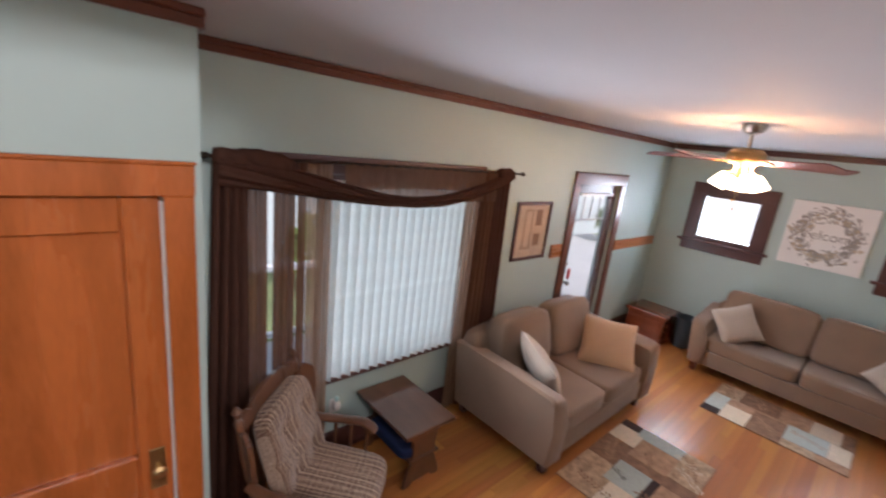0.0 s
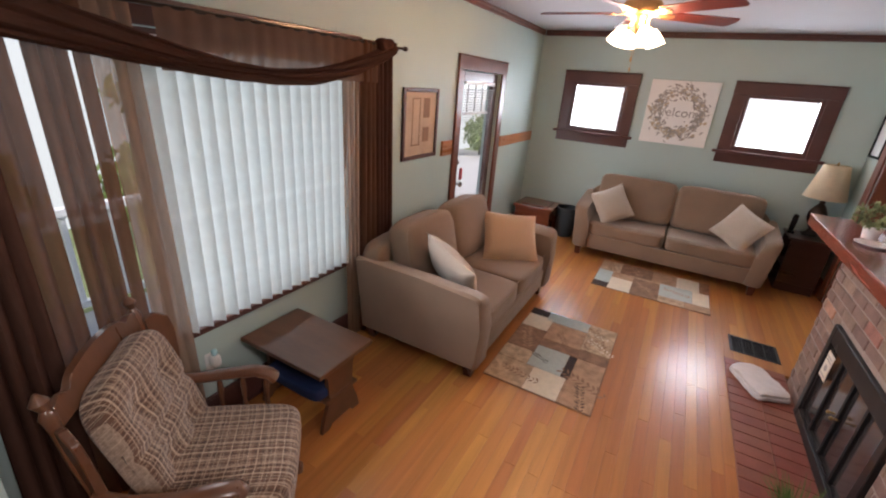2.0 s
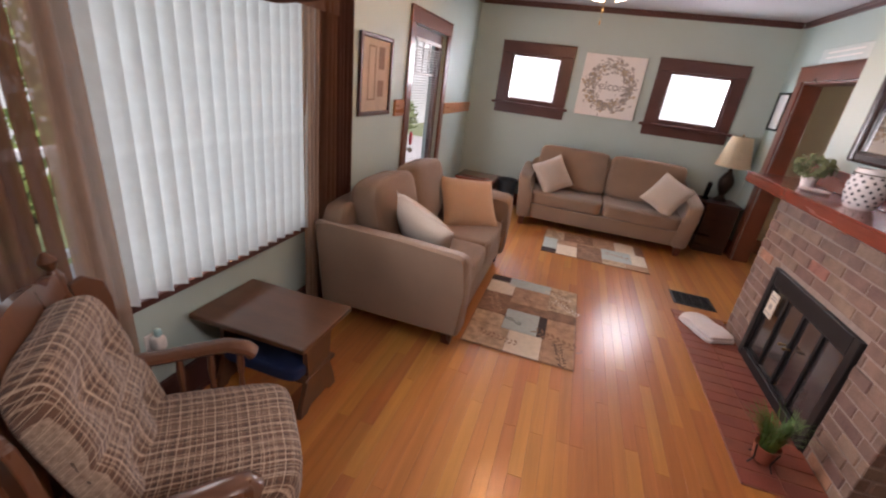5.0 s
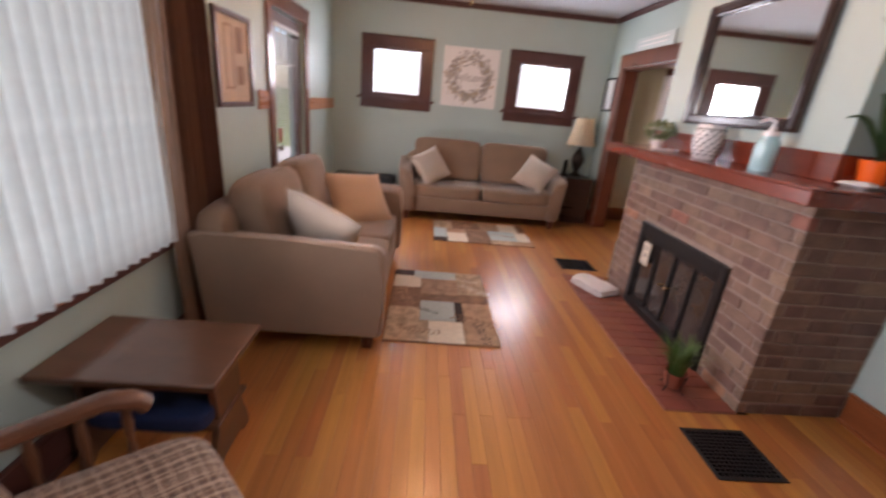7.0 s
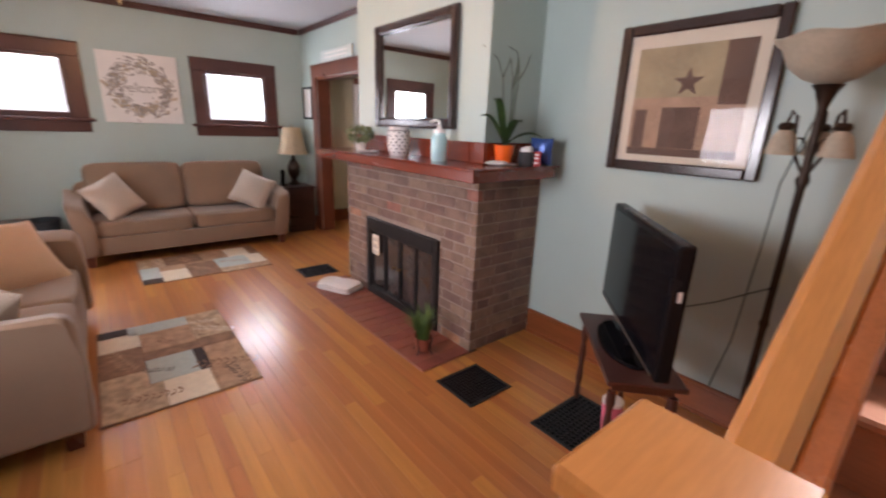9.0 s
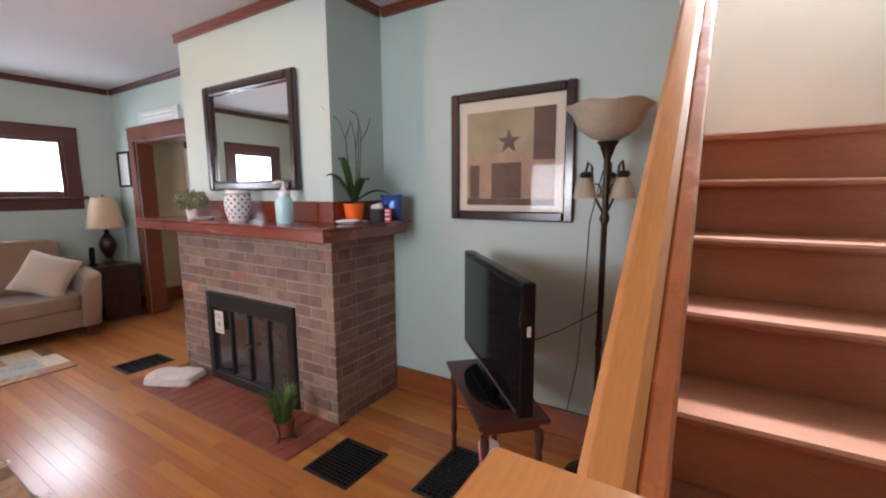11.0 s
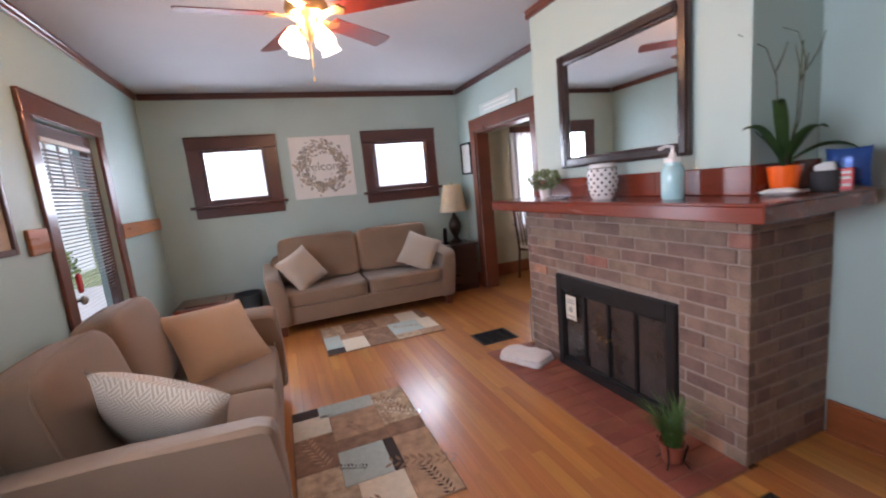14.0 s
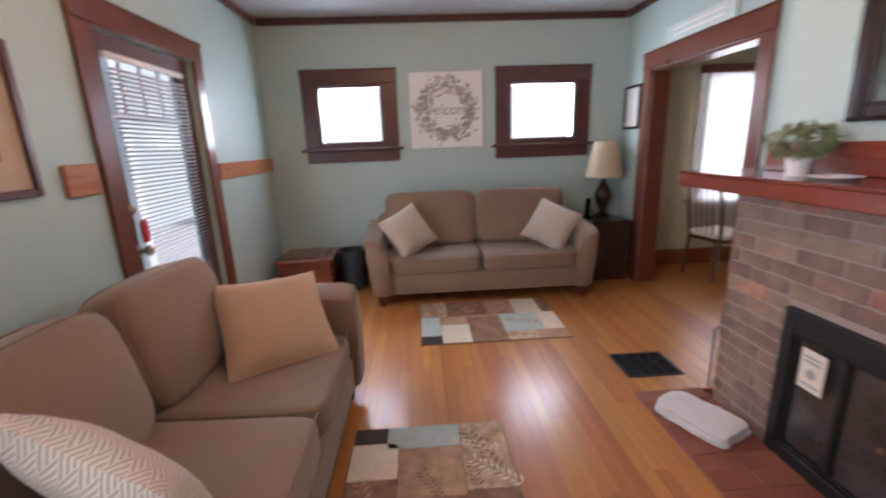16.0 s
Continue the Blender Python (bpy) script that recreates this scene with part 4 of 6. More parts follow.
ins = part("door_frame", block(IN0 + 0.002, IN0 + 0.06, FY - 0.03, FY + 0.02, 0.0, INZ - 0.002, 0.004), IRON, fp, "black iron fireplace door frame")
box_parts = ((IN1 - 0.06, IN1 - 0.002, 0.0, INZ - 0.002), (IN0 + 0.0605, IN1 - 0.0605, INZ - 0.11, INZ - 0.002), (IN0 + 0.0605, IN1 - 0.0605, 0.0, 0.075))
for x0, x1, z0, z1 in box_parts:
    part("door_frame", block(x0, x1, FY - 0.03, FY + 0.02, z0, z1, 0.004), IRON, fp)
w4 = (IN1 - IN0 - 0.124) / 4
for k in range(4):
    a = IN0 + 0.062 + w4 * k
    dr = part("glass_door", block(a + 0.012, a + w4 - 0.012, FY - 0.016, FY - 0.010, 0.09, INZ - 0.125), SMOKED, fp, "smoked glass door leaf")
    for x0, x1, z0, z1 in ((a + 0.001, a + 0.0118, 0.078, INZ - 0.112), (a + w4 - 0.0118, a + w4 - 0.001, 0.078, INZ - 0.112),
                           (a + 0.0122, a + w4 - 0.0122, 0.078, 0.0898), (a + 0.0122, a + w4 - 0.0122, INZ - 0.1248, INZ - 0.112)):
        part("leaf_frame", block(x0, x1, FY - 0.02, FY + 0.008, z0, z1, 0.002), IRON, dr)
for x in ((IN0 + IN1) / 2 - 0.03, (IN0 + IN1) / 2 + 0.03):
    part("door_knob", turned([(0.006, 0), (0.006, 0.02), (0.012, 0.028), (0.008, 0.04)], 10, pose(x, FY + 0.008, 0.36, -90, 0, 0)), BRASS, fp)

hg = thing("hanging_sign", pose(IN1 - 0.175, FY + 0.023, 0.0), "small cream cardboard sign hung on the fireplace door", "sign")
part("card", block(-0.055, 0.055, 0, 0.004, 0.40, 0.575, 0.0015), MATBOARD, hg)
part("cord", tube([(-0.03, 0.002, 0.575), (0.0, 0.002, 0.64), (0.03, 0.002, 0.575)], 0.002, 5), TWIG, hg)
part("print", turned([(0.022, 0), (0.022, 0.001)], 14, pose(0, 0.0045, 0.475, -90, 0, 0)), INK, hg, "round dark emblem")
for z in (0.545, 0.525, 0.425):
    part("print_bar", block(-0.038, 0.038, 0.0045, 0.0055, z - 0.005, z + 0.005), INK, hg)

# ---- mirror over the mantel ----
mr = thing("wall_mirror", pose(0, CHY, 0), "large mirror in a dark moulded frame above the mantel", "mirror")
MX0, MX1, MZ0, MZ1 = 2.40, 3.425, 1.470, 2.232
for x0, x1, z0, z1 in ((MX0, MX0 + 0.072, MZ0, MZ1), (MX1 - 0.072, MX1, MZ0, MZ1), (MX0 + 0.0725, MX1 - 0.0725, MZ1 - 0.072, MZ1), (MX0 + 0.0725, MX1 - 0.0725, MZ0, MZ0 + 0.072)):
    fr = part("frame", block(x0, x1, 0.002, 0.034, z0, z1, 0.012, seg=2), MIRROR_FRAME, mr)
    ix0, ix1, iz0, iz1 = x0 + 0.014, x1 - 0.014, z0 + 0.014, z1 - 0.014
    part("frame_ridge", block(ix0, ix1, 0.034, 0.044, iz0, iz1, 0.005), MIRROR_FRAME, fr)
part("mirror_glass", block(MX0 + 0.068, MX1 - 0.068, 0.004, 0.010, MZ0 + 0.068, MZ1 - 0.068), MIRROR, mr)


# ---- sofas ----
def sofa(name, m, width, label, seat_n=2, depth=0.95, plump=9.0, low=0.0, arm=0.17, flare=0.06, front=0.655):
    """A two-seat sofa, front towards -y, centred, with flared track arms and loose cushions."""
    e = thing(name, m, label, "sofa")
    w = width / 2
    part("base", block(-w + arm - 0.02, w - arm + 0.02, -depth / 2 + 0.035, depth / 2 - 0.02, 0.115, 0.30, 0.02, seg=2), SOFA, e, smooth=True)
    part("back", puff(width - 0.1, 0.20, 0.62, 8, 8, pose(0, depth / 2 - 0.12, 0.50, -7, 0, 0)), SOFA, e, smooth=True)
    for s in (-1, 1):
        prof = [(-depth / 2, 0.115), (-depth / 2 - 0.005, 0.44), (-depth / 2 + flare / 3, front - 0.035), (-depth / 2 + 0.03 + flare, front), (-0.05, front + 0.01), (depth / 2 - 0.10, 0.70), (depth / 2 + 0.01, 0.70), (depth / 2 - 0.05, 0.115)]
        bm = slab(prof, -arm / 2, arm / 2, 0.022, Matrix(((0, 0, 1, 0), (1, 0, 0, 0), (0, 1, 0, 0), (0, 0, 0, 1))))
        for v in bm.verts:
            if v.co.z > 0.55 and v.co.x * s < 0:
                v.co.z -= 0.03
                v.co.x += s * 0.03
            v.co.x += s * (w - arm / 2 - 0.83 * flare + flare * max(0, (v.co.z - 0.2) / 0.45) ** 1.6)
        part("arm", bm, SOFA, e, "gently flared upholstered arm", True)
    sw = (width - 2 * arm + 0.02) / seat_n
    for k in range(seat_n):
        cx = -w + arm - 0.01 + sw * (k + 0.5)
        sc = part("seat_cushion", puff(sw - 0.008, depth - 0.24, 0.175, 9, 10, pose(cx, -0.09, 0.385, 1.5, 0, 0), sag=lambda q: Vector((q.x, q.y, q.z - (0.014 * math.cos(q.x * 3.2) * math.cos(q.y * 3) if q.z > 0 else 0)))), SOFA, e, smooth=True)
        bc = part("back_cushion", puff(sw - 0.008, 0.23, 0.53, plump, 10, pose(cx, depth / 2 - 0.27, 0.715 - low, -13, 0, 0), sag=lambda q: Vector((q.x, q.y * (1 + 0.25 * math.cos(q.x * 2.6)), q.z + 0.01 * noise.noise(q * 4)))), SOFA, e, smooth=True)
        tp = pose(cx, depth / 2 - 0.27, 0.715 - low, -13, 0, 0)
        for lay_y in (-0.62, 0.5):
            rim = (1 - abs(lay_y) ** plump) ** (1 / plump)
            ring = []
            for q in range(49):
                a = 2 * math.pi * q / 48
                ca, sa = math.cos(a), math.sin(a)
                d = (abs(ca) ** plump + abs(sa) ** plump) ** (1 / plump)
                px_ = ca / d * rim * (sw - 0.008) / 2
                ring.append(tp @ Vector((px_, lay_y * 0.115 * (1 + 0.25 * math.cos(px_ * 2.6)), sa / d * rim * 0.265)))
            part("piping", tube(ring, 0.0045, 6), SOFA, bc)
        part("welt", tube([(cx - sw / 2 + 0.03, -depth / 2 + 0.045, 0.465), (cx, -depth / 2 + 0.037, 0.467), (cx + sw / 2 - 0.03, -depth / 2 + 0.045, 0.465)], 0.004, 6), SOFA, sc)
    for sx in (-1, 1):
        for sy in (-1, 1):
            part("foot", turned([(0.040, 0), (0.050, 0.06), (0.054, 0.118)], 4, pose(sx * (w - 0.12), sy * (depth / 2 - 0.09), 0, 0, 0, 45)), FOOT_WOOD, e)
    return e


def cushion(m, size, material, label, group):
    e = part("throw_pillow", throw_pillow(size, size, 0.17), material, smooth=True)
    e.matrix_world = m
    return tagged(e, label, "pillow", group)


SOFA_M = pose(5.86, 0.745, 0, 0, 0, -90)
sofa("sofa", SOFA_M, 2.13, "long taupe upholstered sofa with two seat cushions under the windows", 2, 0.88)
LOVE_M = pose(3.26, 2.20, 0, 0, 0, 0)
sofa("loveseat", LOVE_M, 1.80, "taupe upholstered loveseat with two cushions by the front window", 2, 1.04, 5.0, 0.03, 0.20, 0.012, 0.685)
G1, G2 = "pillows on the sofa", "pillows on the loveseat"
cushion(pose(5.70, 1.42, 0.66, 60, 0, -66) @ pose(0, 0, 0, 0, 0, 24), 0.44, PALE_PILLOW, "square sand-coloured throw pillow on the long sofa", G1)
cushion(pose(5.70, 0.05, 0.66, 60, 0, -114) @ pose(0, 0, 0, 0, 0, -24), 0.44, PALE_PILLOW, "square sand-coloured throw pillow on the long sofa", G1)


def lie(centre, u, v):
    """A pose from a centre and two edges' directions."""
    u = Vector(u).normalized()
    w = u.cross(Vector(v)).normalized()
    v = w.cross(u)
    return Matrix(((u.x, v.x, w.x, centre[0]), (u.y, v.y, w.y, centre[1]), (u.z, v.z, w.z, centre[2]), (0, 0, 0, 1)))


cushion(lie((3.80, 2.045, 0.615), (0.53, -0.845, -0.05), (0.72, 0.24, 0.64)), 0.53, PILLOW, "tan zigzag-woven throw pillow leaning on the loveseat arm", G2)
cushion(lie((2.745, 2.10, 0.64), (-0.20, -0.90, -0.34), (-0.30, 0.42, 0.75)), 0.50, PALE_PILLOW, "pale diamond-woven throw pillow slumped over the loveseat arm", G2)


# ---- glider armchair ----
def armchair(m):
    """Front towards -y."""
    e = thing("glider_armchair", m, "wooden glider armchair with tufted brown plaid cushions", "armchair")

    def tufts(q):
        d = 0
        for tx in (-0.11, 0.11):
            for tz in (-0.13, 0.12):
                d += 0.045 * math.exp(-((q.x - tx) ** 2 + (q.z - tz) ** 2) / 0.0035)
        seam = 0.02 * math.exp(-(q.z / 0.03) ** 2)
        y = q.y + (d + seam if q.y < 0 else 0)
        return Vector((q.x, y, q.z + 0.008 * noise.noise(q * 6)))
    lean = pose(0.04, 0.165, 0.655, -17, 0, 0)
    part("back_cushion", puff(0.49, 0.135, 0.57, 5, 22, lean, sag=tufts), TWEED, e, "tufted plaid back cushion", True)
    for tx in (-0.11, 0.11):
        for tz in (-0.13, 0.12):
            part("button", puff(0.022, 0.014, 0.022, 2, 4, lean @ pose(tx, -0.025, tz)), TWEED, e)
    part("seat_cushion", puff(0.53, 0.54, 0.18, 5, 12, pose(0, -0.09, 0.40, 3, 0, 0), sag=lambda q: Vector((q.x, q.y, q.z + 0.012 * math.cos(q.x * 5) + 0.006 * noise.noise(q * 7)))), TWEED, e, "plump plaid seat cushion", True)
    part("skirt", puff(0.52, 0.50, 0.14, 9, 8, pose(0, -0.08, 0.285)), TWEED, e, smooth=True)
    # shaped crest and back posts
    crest = [(-0.235, 0.0)]
    for i in range(33):
        u = i / 32 * 2 - 1
        crest.append((0.0475 + 0.2825 * u, 0.075 + 0.05 * math.cos(u * math.pi * 0.5) - 0.03 * math.exp(-((abs(u) - 0.70) / 0.06) ** 2)))
    crest.append((0.33, 0.0))
    lb = pose(0, 0.205, 0.36, -10, 0, 0)
    part("crest_rail", slab(crest, -0.014, 0.014, 0.004, lb @ pose(0, 0.0, 0.52, 90, 0, 0)), MAPLE, e, "scalloped wooden crest rail")
    part("lower_rail", block(-0.235, 0.33, -0.012, 0.012, 0.03, 0.09, 0.004, m=lb), MAPLE, e)
    for s, px in ((-1, -0.25), (1, 0.345)):
        part("back_post", turned([(0.019, 0), (0.022, 0.1), (0.017, 0.25), (0.023, 0.4), (0.018, 0.55), (0.024, 0.60), (0.012, 0.625), (0.026, 0.655), (0.006, 0.685)], 12, lb @ pose(px, 0.0, -0.02)), MAPLE, e, smooth=True)
        wing = [(0.012, 0.20), (0.06, 0.19), (0.085, 0.26), (0.10, 0.36), (0.115, 0.44), (0.11, 0.51), (0.065, 0.55), (0.022, 0.54), (0.012, 0.45)]
        part("back_wing", slab([(s * x, z) for x, z in wing], -0.013, 0.013, 0.004, lb @ pose(px, 0, 0.0, 0, 0, -48 * s) @ pose(0, 0, 0, 90, 0, 0)), MAPLE, e, "rounded wooden side wing")
        pts = [(0.30, 0.20, 0.62), (0.315, 0.10, 0.60), (0.325, -0.04, 0.60), (0.32, -0.15, 0.61), (0.31, -0.215, 0.595), (0.31, -0.235, 0.57)]
        out, pull, up = (0.02, 0.02, 0.03) if s < 0 else (0.0, 0.0, 0.0)
        bm = tube([(s * (x + out), y + pull, z + up) for x, y, z in pts], 0.021, 10, r1=0.027)
        for v in bm.verts:
            v.co.x = s * 0.325 + (v.co.x - s * 0.325) * 1.5
        part("armrest", bm, MAPLE, e, "curved glossy wooden armrest", True)
        for y in (-0.19, -0.09, 0.01, 0.11):
            part("spindle", turned([(0.010, 0.0), (0.014, 0.06), (0.009, 0.12), (0.015, 0.18), (0.010, 0.26 + up)], 8, pose(s * 0.315, y, 0.335)), MAPLE, e, smooth=True)
        part("side_rail", block(s * 0.325 - 0.018, s * 0.325 + 0.018, -0.26, 0.24, 0.285, 0.335, 0.006), MAPLE, e)
        part("base_foot", block(s * 0.25 - 0.03, s * 0.25 + 0.03, -0.34, 0.36, 0.0, 0.05, 0.012), MAPLE, e)
        for y in (-0.18, 0.22):
            part("base_post", block(s * 0.25 - 0.02, s * 0.25 + 0.02, y - 0.02, y + 0.02, 0.05, 0.29, 0.004), MAPLE, e)
    part("front_rail", block(-0.31, 0.31, -0.335, -0.31, 0.20, 0.30, 0.006), MAPLE, e)
    return e


armchair(pose(0.86, 2.215, 0, 0, 0, 43))

# ---- end table ----
et = thing("end_table", pose(1.655, 2.475, 0), "square walnut trestle end table with a lower shelf", "table")
part("tabletop", block(-0.215, 0.215, -0.315, 0.315, 0.447, 0.475, 0.008, seg=2), TABLE_WOOD, et)
part("lower_shelf", block(-0.13, 0.13, -0.27, 0.27, 0.20, 0.222, 0.004), TABLE_WOOD, et)
for s in (-1, 1):
    prof = [(-0.16, 0.0), (-0.10, 0.0), (-0.08, 0.035), (0.08, 0.035), (0.10, 0.0), (0.16, 0.0), (0.14, 0.08), (0.09, 0.20), (0.10, 0.36), (0.16, 0.446), (-0.16, 0.446), (-0.10, 0.36), (-0.09, 0.20), (-0.14, 0.08)]
    part("trestle_leg", slab(prof, -0.013, 0.013, 0.003, pose(0, s * 0.245, 0, 90, 0, 0)), TABLE_WOOD, et, "shaped solid trestle leg")
bf = part("folded_blanket", puff(0.24, 0.44, 0.075, 7, 8, pose(0, 0, 0.038), sag=lambda q: Vector((q.x, q.y, q.z + 0.006 * noise.noise(q * 9)))), BLUE, smooth=True)
bf.matrix_world = pose(1.60, 2.45, 0.222)
tagged(bf, "folded navy blue cloth on the end table shelf", "blanket")
pl = thing("white_speaker", pose(1.745, 2.262, 0.222) @ Matrix.Scale(0.72, 4), "small white and black device on the end table shelf", "speaker")
part("body", puff(0.09, 0.08, 0.15, 4, 7, pose(0, 0, 0.075)), CERAMIC, pl, smooth=True)
part("front_grille", puff(0.08, 0.03, 0.12, 4, 6, pose(-0.01, -0.035, 0.075)), BLACK, pl, smooth=True)
ol = thing("wall_outlet", pose(1.27, YN, 0.40), "white outlet with a plugged-in clear air freshener", "outlet")
part("plate", block(-0.035, 0.035, -0.008, -0.001, -0.057, 0.057, 0.003), WHITE_PAINT, ol)
part("freshener", puff(0.055, 0.06, 0.08, 3, 6, pose(0.0, -0.04, 0.02)), CERAMIC, ol, smooth=True)
part("bulb_cap", puff(0.03, 0.03, 0.04, 3, 5, pose(0.0, -0.045, 0.075)), AQUA, ol, smooth=True)


# ---- rugs ----
RUGC = {"cream": mat("rug_cream", (0.68, 0.58, 0.45), 0.95, var=0.12, scale=30, fine=250, bump=0.5), "blue": mat("rug_blue_grey", (0.42, 0.47, 0.44), 0.95, var=0.12, scale=30, fine=250, bump=0.5),
        "tan": mat("rug_tan", (0.40, 0.245, 0.15), 0.95, var=0.4, scale=16, fine=250, bump=0.5), "brown": mat("rug_brown", (0.25, 0.14, 0.085), 0.95, var=0.5, scale=16, fine=250, bump=0.5),
        "dark": mat("rug_dark", (0.045, 0.028, 0.024), 0.95, var=0.2, scale=30, fine=250, bump=0.5), "sand": mat("rug_sand", (0.46, 0.33, 0.215), 0.95, var=0.6, scale=18, fine=250, bump=0.5)}


def rug(x0, x1, y0, y1, patches, label, sprigs, seed):
    e = thing("area_rug", pose(x0, y0, 0), label, "rug", "patchwork rugs")
    w, h = x1 - x0, y1 - y0
    part("backing", block(-0.006, w + 0.006, -0.006, h + 0.006, 0.0005, 0.006, 0.002), RUGC["brown"], e)
    for u0, u1, v0, v1, c in patches:
        part("patch", block(u0 * w + 0.001, u1 * w - 0.001, v0 * h + 0.001, v1 * h - 0.001, 0.004, 0.0105, 0.002), RUGC[c], e)
    rnd = random.Random(seed)
    for u, v, ang, size, c in sprigs:
        bm = bmesh.new()
        for k in range(9):
            t = k / 8
            px, py = u * w + size * (t - 0.5) * math.cos(ang), v * h + size * (t - 0.5) * math.sin(ang)
            for s in (-1, 1):
                a = ang + s * 0.9
                ln = size * 0.22 * rnd.uniform(0.6, 1.1)
                dx, dy = math.cos(a) * ln, math.sin(a) * ln
                vs = [bm.verts.new((px + q * dx - r * dy * 0.16, py + q * dy + r * dx * 0.16, 0.0112)) for q, r in ((0, 0), (0.5, -1), (1, 0), (0.5, 1))]
                bm.faces.new(vs)
        part("sprig_motif", bm, RUGC[c], e, "woven leaf sprig")["kind"] = "stuff"


P1 = [(0.90, 1, 0.78, 1, "dark"), (0.86, 1, 0.30, 0.78, "blue"), (0.62, 1, 0, 0.30, "sand"), (0.70, 0.90, 0.70, 1, "cream"), (0.60, 0.86, 0.30, 0.70, "tan"),
      (0.50, 0.62, 0.0, 0.30, "brown"), (0.40, 0.70, 0.70, 1, "brown"), (0.50, 0.60, 0.30, 0.70, "brown"), (0.24, 0.50, 0.36, 0.70, "blue"), (0.24, 0.50, 0.28, 0.36, "dark"),
      (0.0, 0.24, 0.30, 0.62, "cream"), (0.24, 0.40, 0.70, 1, "sand"), (0.0, 0.24, 0.62, 1, "sand"), (0.0, 0.50, 0, 0.28, "tan"), (0.0, 0.24, 0.28, 0.30, "tan")]
S1 = [(0.8, 0.15, 0.4, 0.30, "brown"), (0.86, 0.20, 1.2, 0.22, "cream"), (0.70, 0.10, 0.9, 0.24, "cream"), (0.68, 0.24, 0.1, 0.2, "brown"), (0.25, 0.14, 1.2, 0.34, "brown"), (0.55, 0.85, 0.3, 0.30, "tan"), (0.36, 0.62, 1.1, 0.16, "dark"), (0.12, 0.68, 1.4, 0.26, "brown"), (0.1, 0.12, 0.2, 0.24, "dark"), (0.66, 0.5, 0.5, 0.2, "brown")]
rug(2.552, 3.722, 0.925, 1.682, P1, "patchwork rug in cream, blue-grey and brown by the loveseat", S1, 1)
P2 = [(0, 0.16, 0.86, 1, "dark"), (0.16, 0.6, 0.86, 1, "blue"), (0.6, 1, 0.80, 1, "sand"), (0, 0.4, 0.66, 0.86, "cream"), (0.4, 0.6, 0.66, 0.86, "tan"), (0, 0.55, 0.42, 0.66, "brown"), (0.6, 1, 0.5, 0.80, "brown"), (0.55, 0.6, 0.42, 0.66, "tan"),
      (0.6, 1, 0.28, 0.5, "tan"), (0.18, 0.6, 0.14, 0.42, "blue"), (0.0, 0.18, 0.2, 0.42, "sand"), (0.6, 1, 0.08, 0.28, "cream"), (0.0, 0.18, 0.0, 0.2, "tan"), (0.18, 0.6, 0.0, 0.14, "cream"), (0.6, 1, 0.0, 0.08, "brown")]
S2 = [(0.4, 0.26, 1.3, 0.24, "tan"), (0.78, 0.9, 0.3, 0.3, "brown"), (0.8, 0.65, 0.4, 0.25, "tan"), (0.3, 0.55, 0.9, 0.22, "tan")]
rug(4.648, 5.470, 0.195, 1.335, P2, "patchwork rug in cream, blue-grey and brown before the sofa", S2, 2)


# ---- floor registers ----
def register(x0, x1, y0, y1, label, rim=0.022, cells=(12, 12)):
    e = thing("floor_register", pose((x0 + x1) / 2, (y0 + y1) / 2, 0), label, "vent", "floor registers")
    w, h = (x1 - x0) / 2, (y1 - y0) / 2
    part("backing", block(-w + 0.002, w - 0.002, -h + 0.002, h - 0.002, 0.0004, 0.0015), BLACK, e)
    for a, b, c, d in ((-w, w, -h, -h + rim), (-w, w, h - rim, h), (-w, -w + rim, -h + rim, h - rim), (w - rim, w, -h + rim, h - rim)):
        part("frame", block(a, b, c, d, 0.0005, 0.007, 0.002), IRON, e)
    for k in range(1, cells[0]):
        x = -w + rim + (2 * w - 2 * rim) * k / cells[0]
        part("bar", block(x - 0.003, x + 0.003, -h + rim, h - rim, 0.001, 0.0055), IRON, e)
    for k in range(1, cells[1]):
        y = -h + rim + (2 * h - 2 * rim) * k / cells[1]
        part("bar", block(-w + rim, w - rim, y - 0.003, y + 0.003, 0.001, 0.0050), IRON, e)


register(1.590, 1.905, -0.230, 0.105, "black iron floor register near the hearth")
register(4.055, 4.350, -0.300, 0.060, "black floor register before the dining opening", cells=(14, 4))
register(1.015, 1.315, -0.500, -0.062, "black iron return grille under the television stand", cells=(9, 14))

# ---- television on its stand ----
TVA = math.degrees(math.atan2(0.737, -0.676))
ts = thing("tv_stand", pose(1.005, -0.315, 0, 0, 0, TVA), "small dark wooden table with turned legs under the television", "table")
part("tabletop", block(-0.34, 0.34, -0.155, 0.155, 0.50, 0.522, 0.006, seg=2), BOX_WOOD, ts)
part("apron", block(-0.30, 0.30, -0.125, 0.125, 0.455, 0.4995, 0.004), BOX_WOOD, ts)
for sx in (-1, 1):
    for sy in (-1, 1):
        part("leg", turned([(0.012, 0), (0.016, 0.05), (0.011, 0.09), (0.019, 0.14), (0.013, 0.22), (0.018, 0.30), (0.012, 0.36), (0.021, 0.41), (0.018, 0.455)], 12, pose(sx * 0.30, sy * 0.12, 0)), BOX_WOOD, ts, smooth=True)
tv = thing("television", pose(1.010, -0.310, 0.522, 0, 0, TVA), "flat black television on a glossy oval foot", "television")
part("foot", slab([(0.235 * math.cos(a), 0.115 * math.sin(a)) for a in [k * math.pi / 14 for k in range(28)]], 0.0, 0.018, 0.006), SCREEN, tv, "glossy black oval foot")
part("neck", block(-0.06, 0.06, -0.015, 0.03, 0.018, 0.10, 0.008), BLACK, tv)
part("body", block(-0.455, 0.44, -0.018, 0.040, 0.075, 0.605, 0.012, seg=2), BLACK, tv)
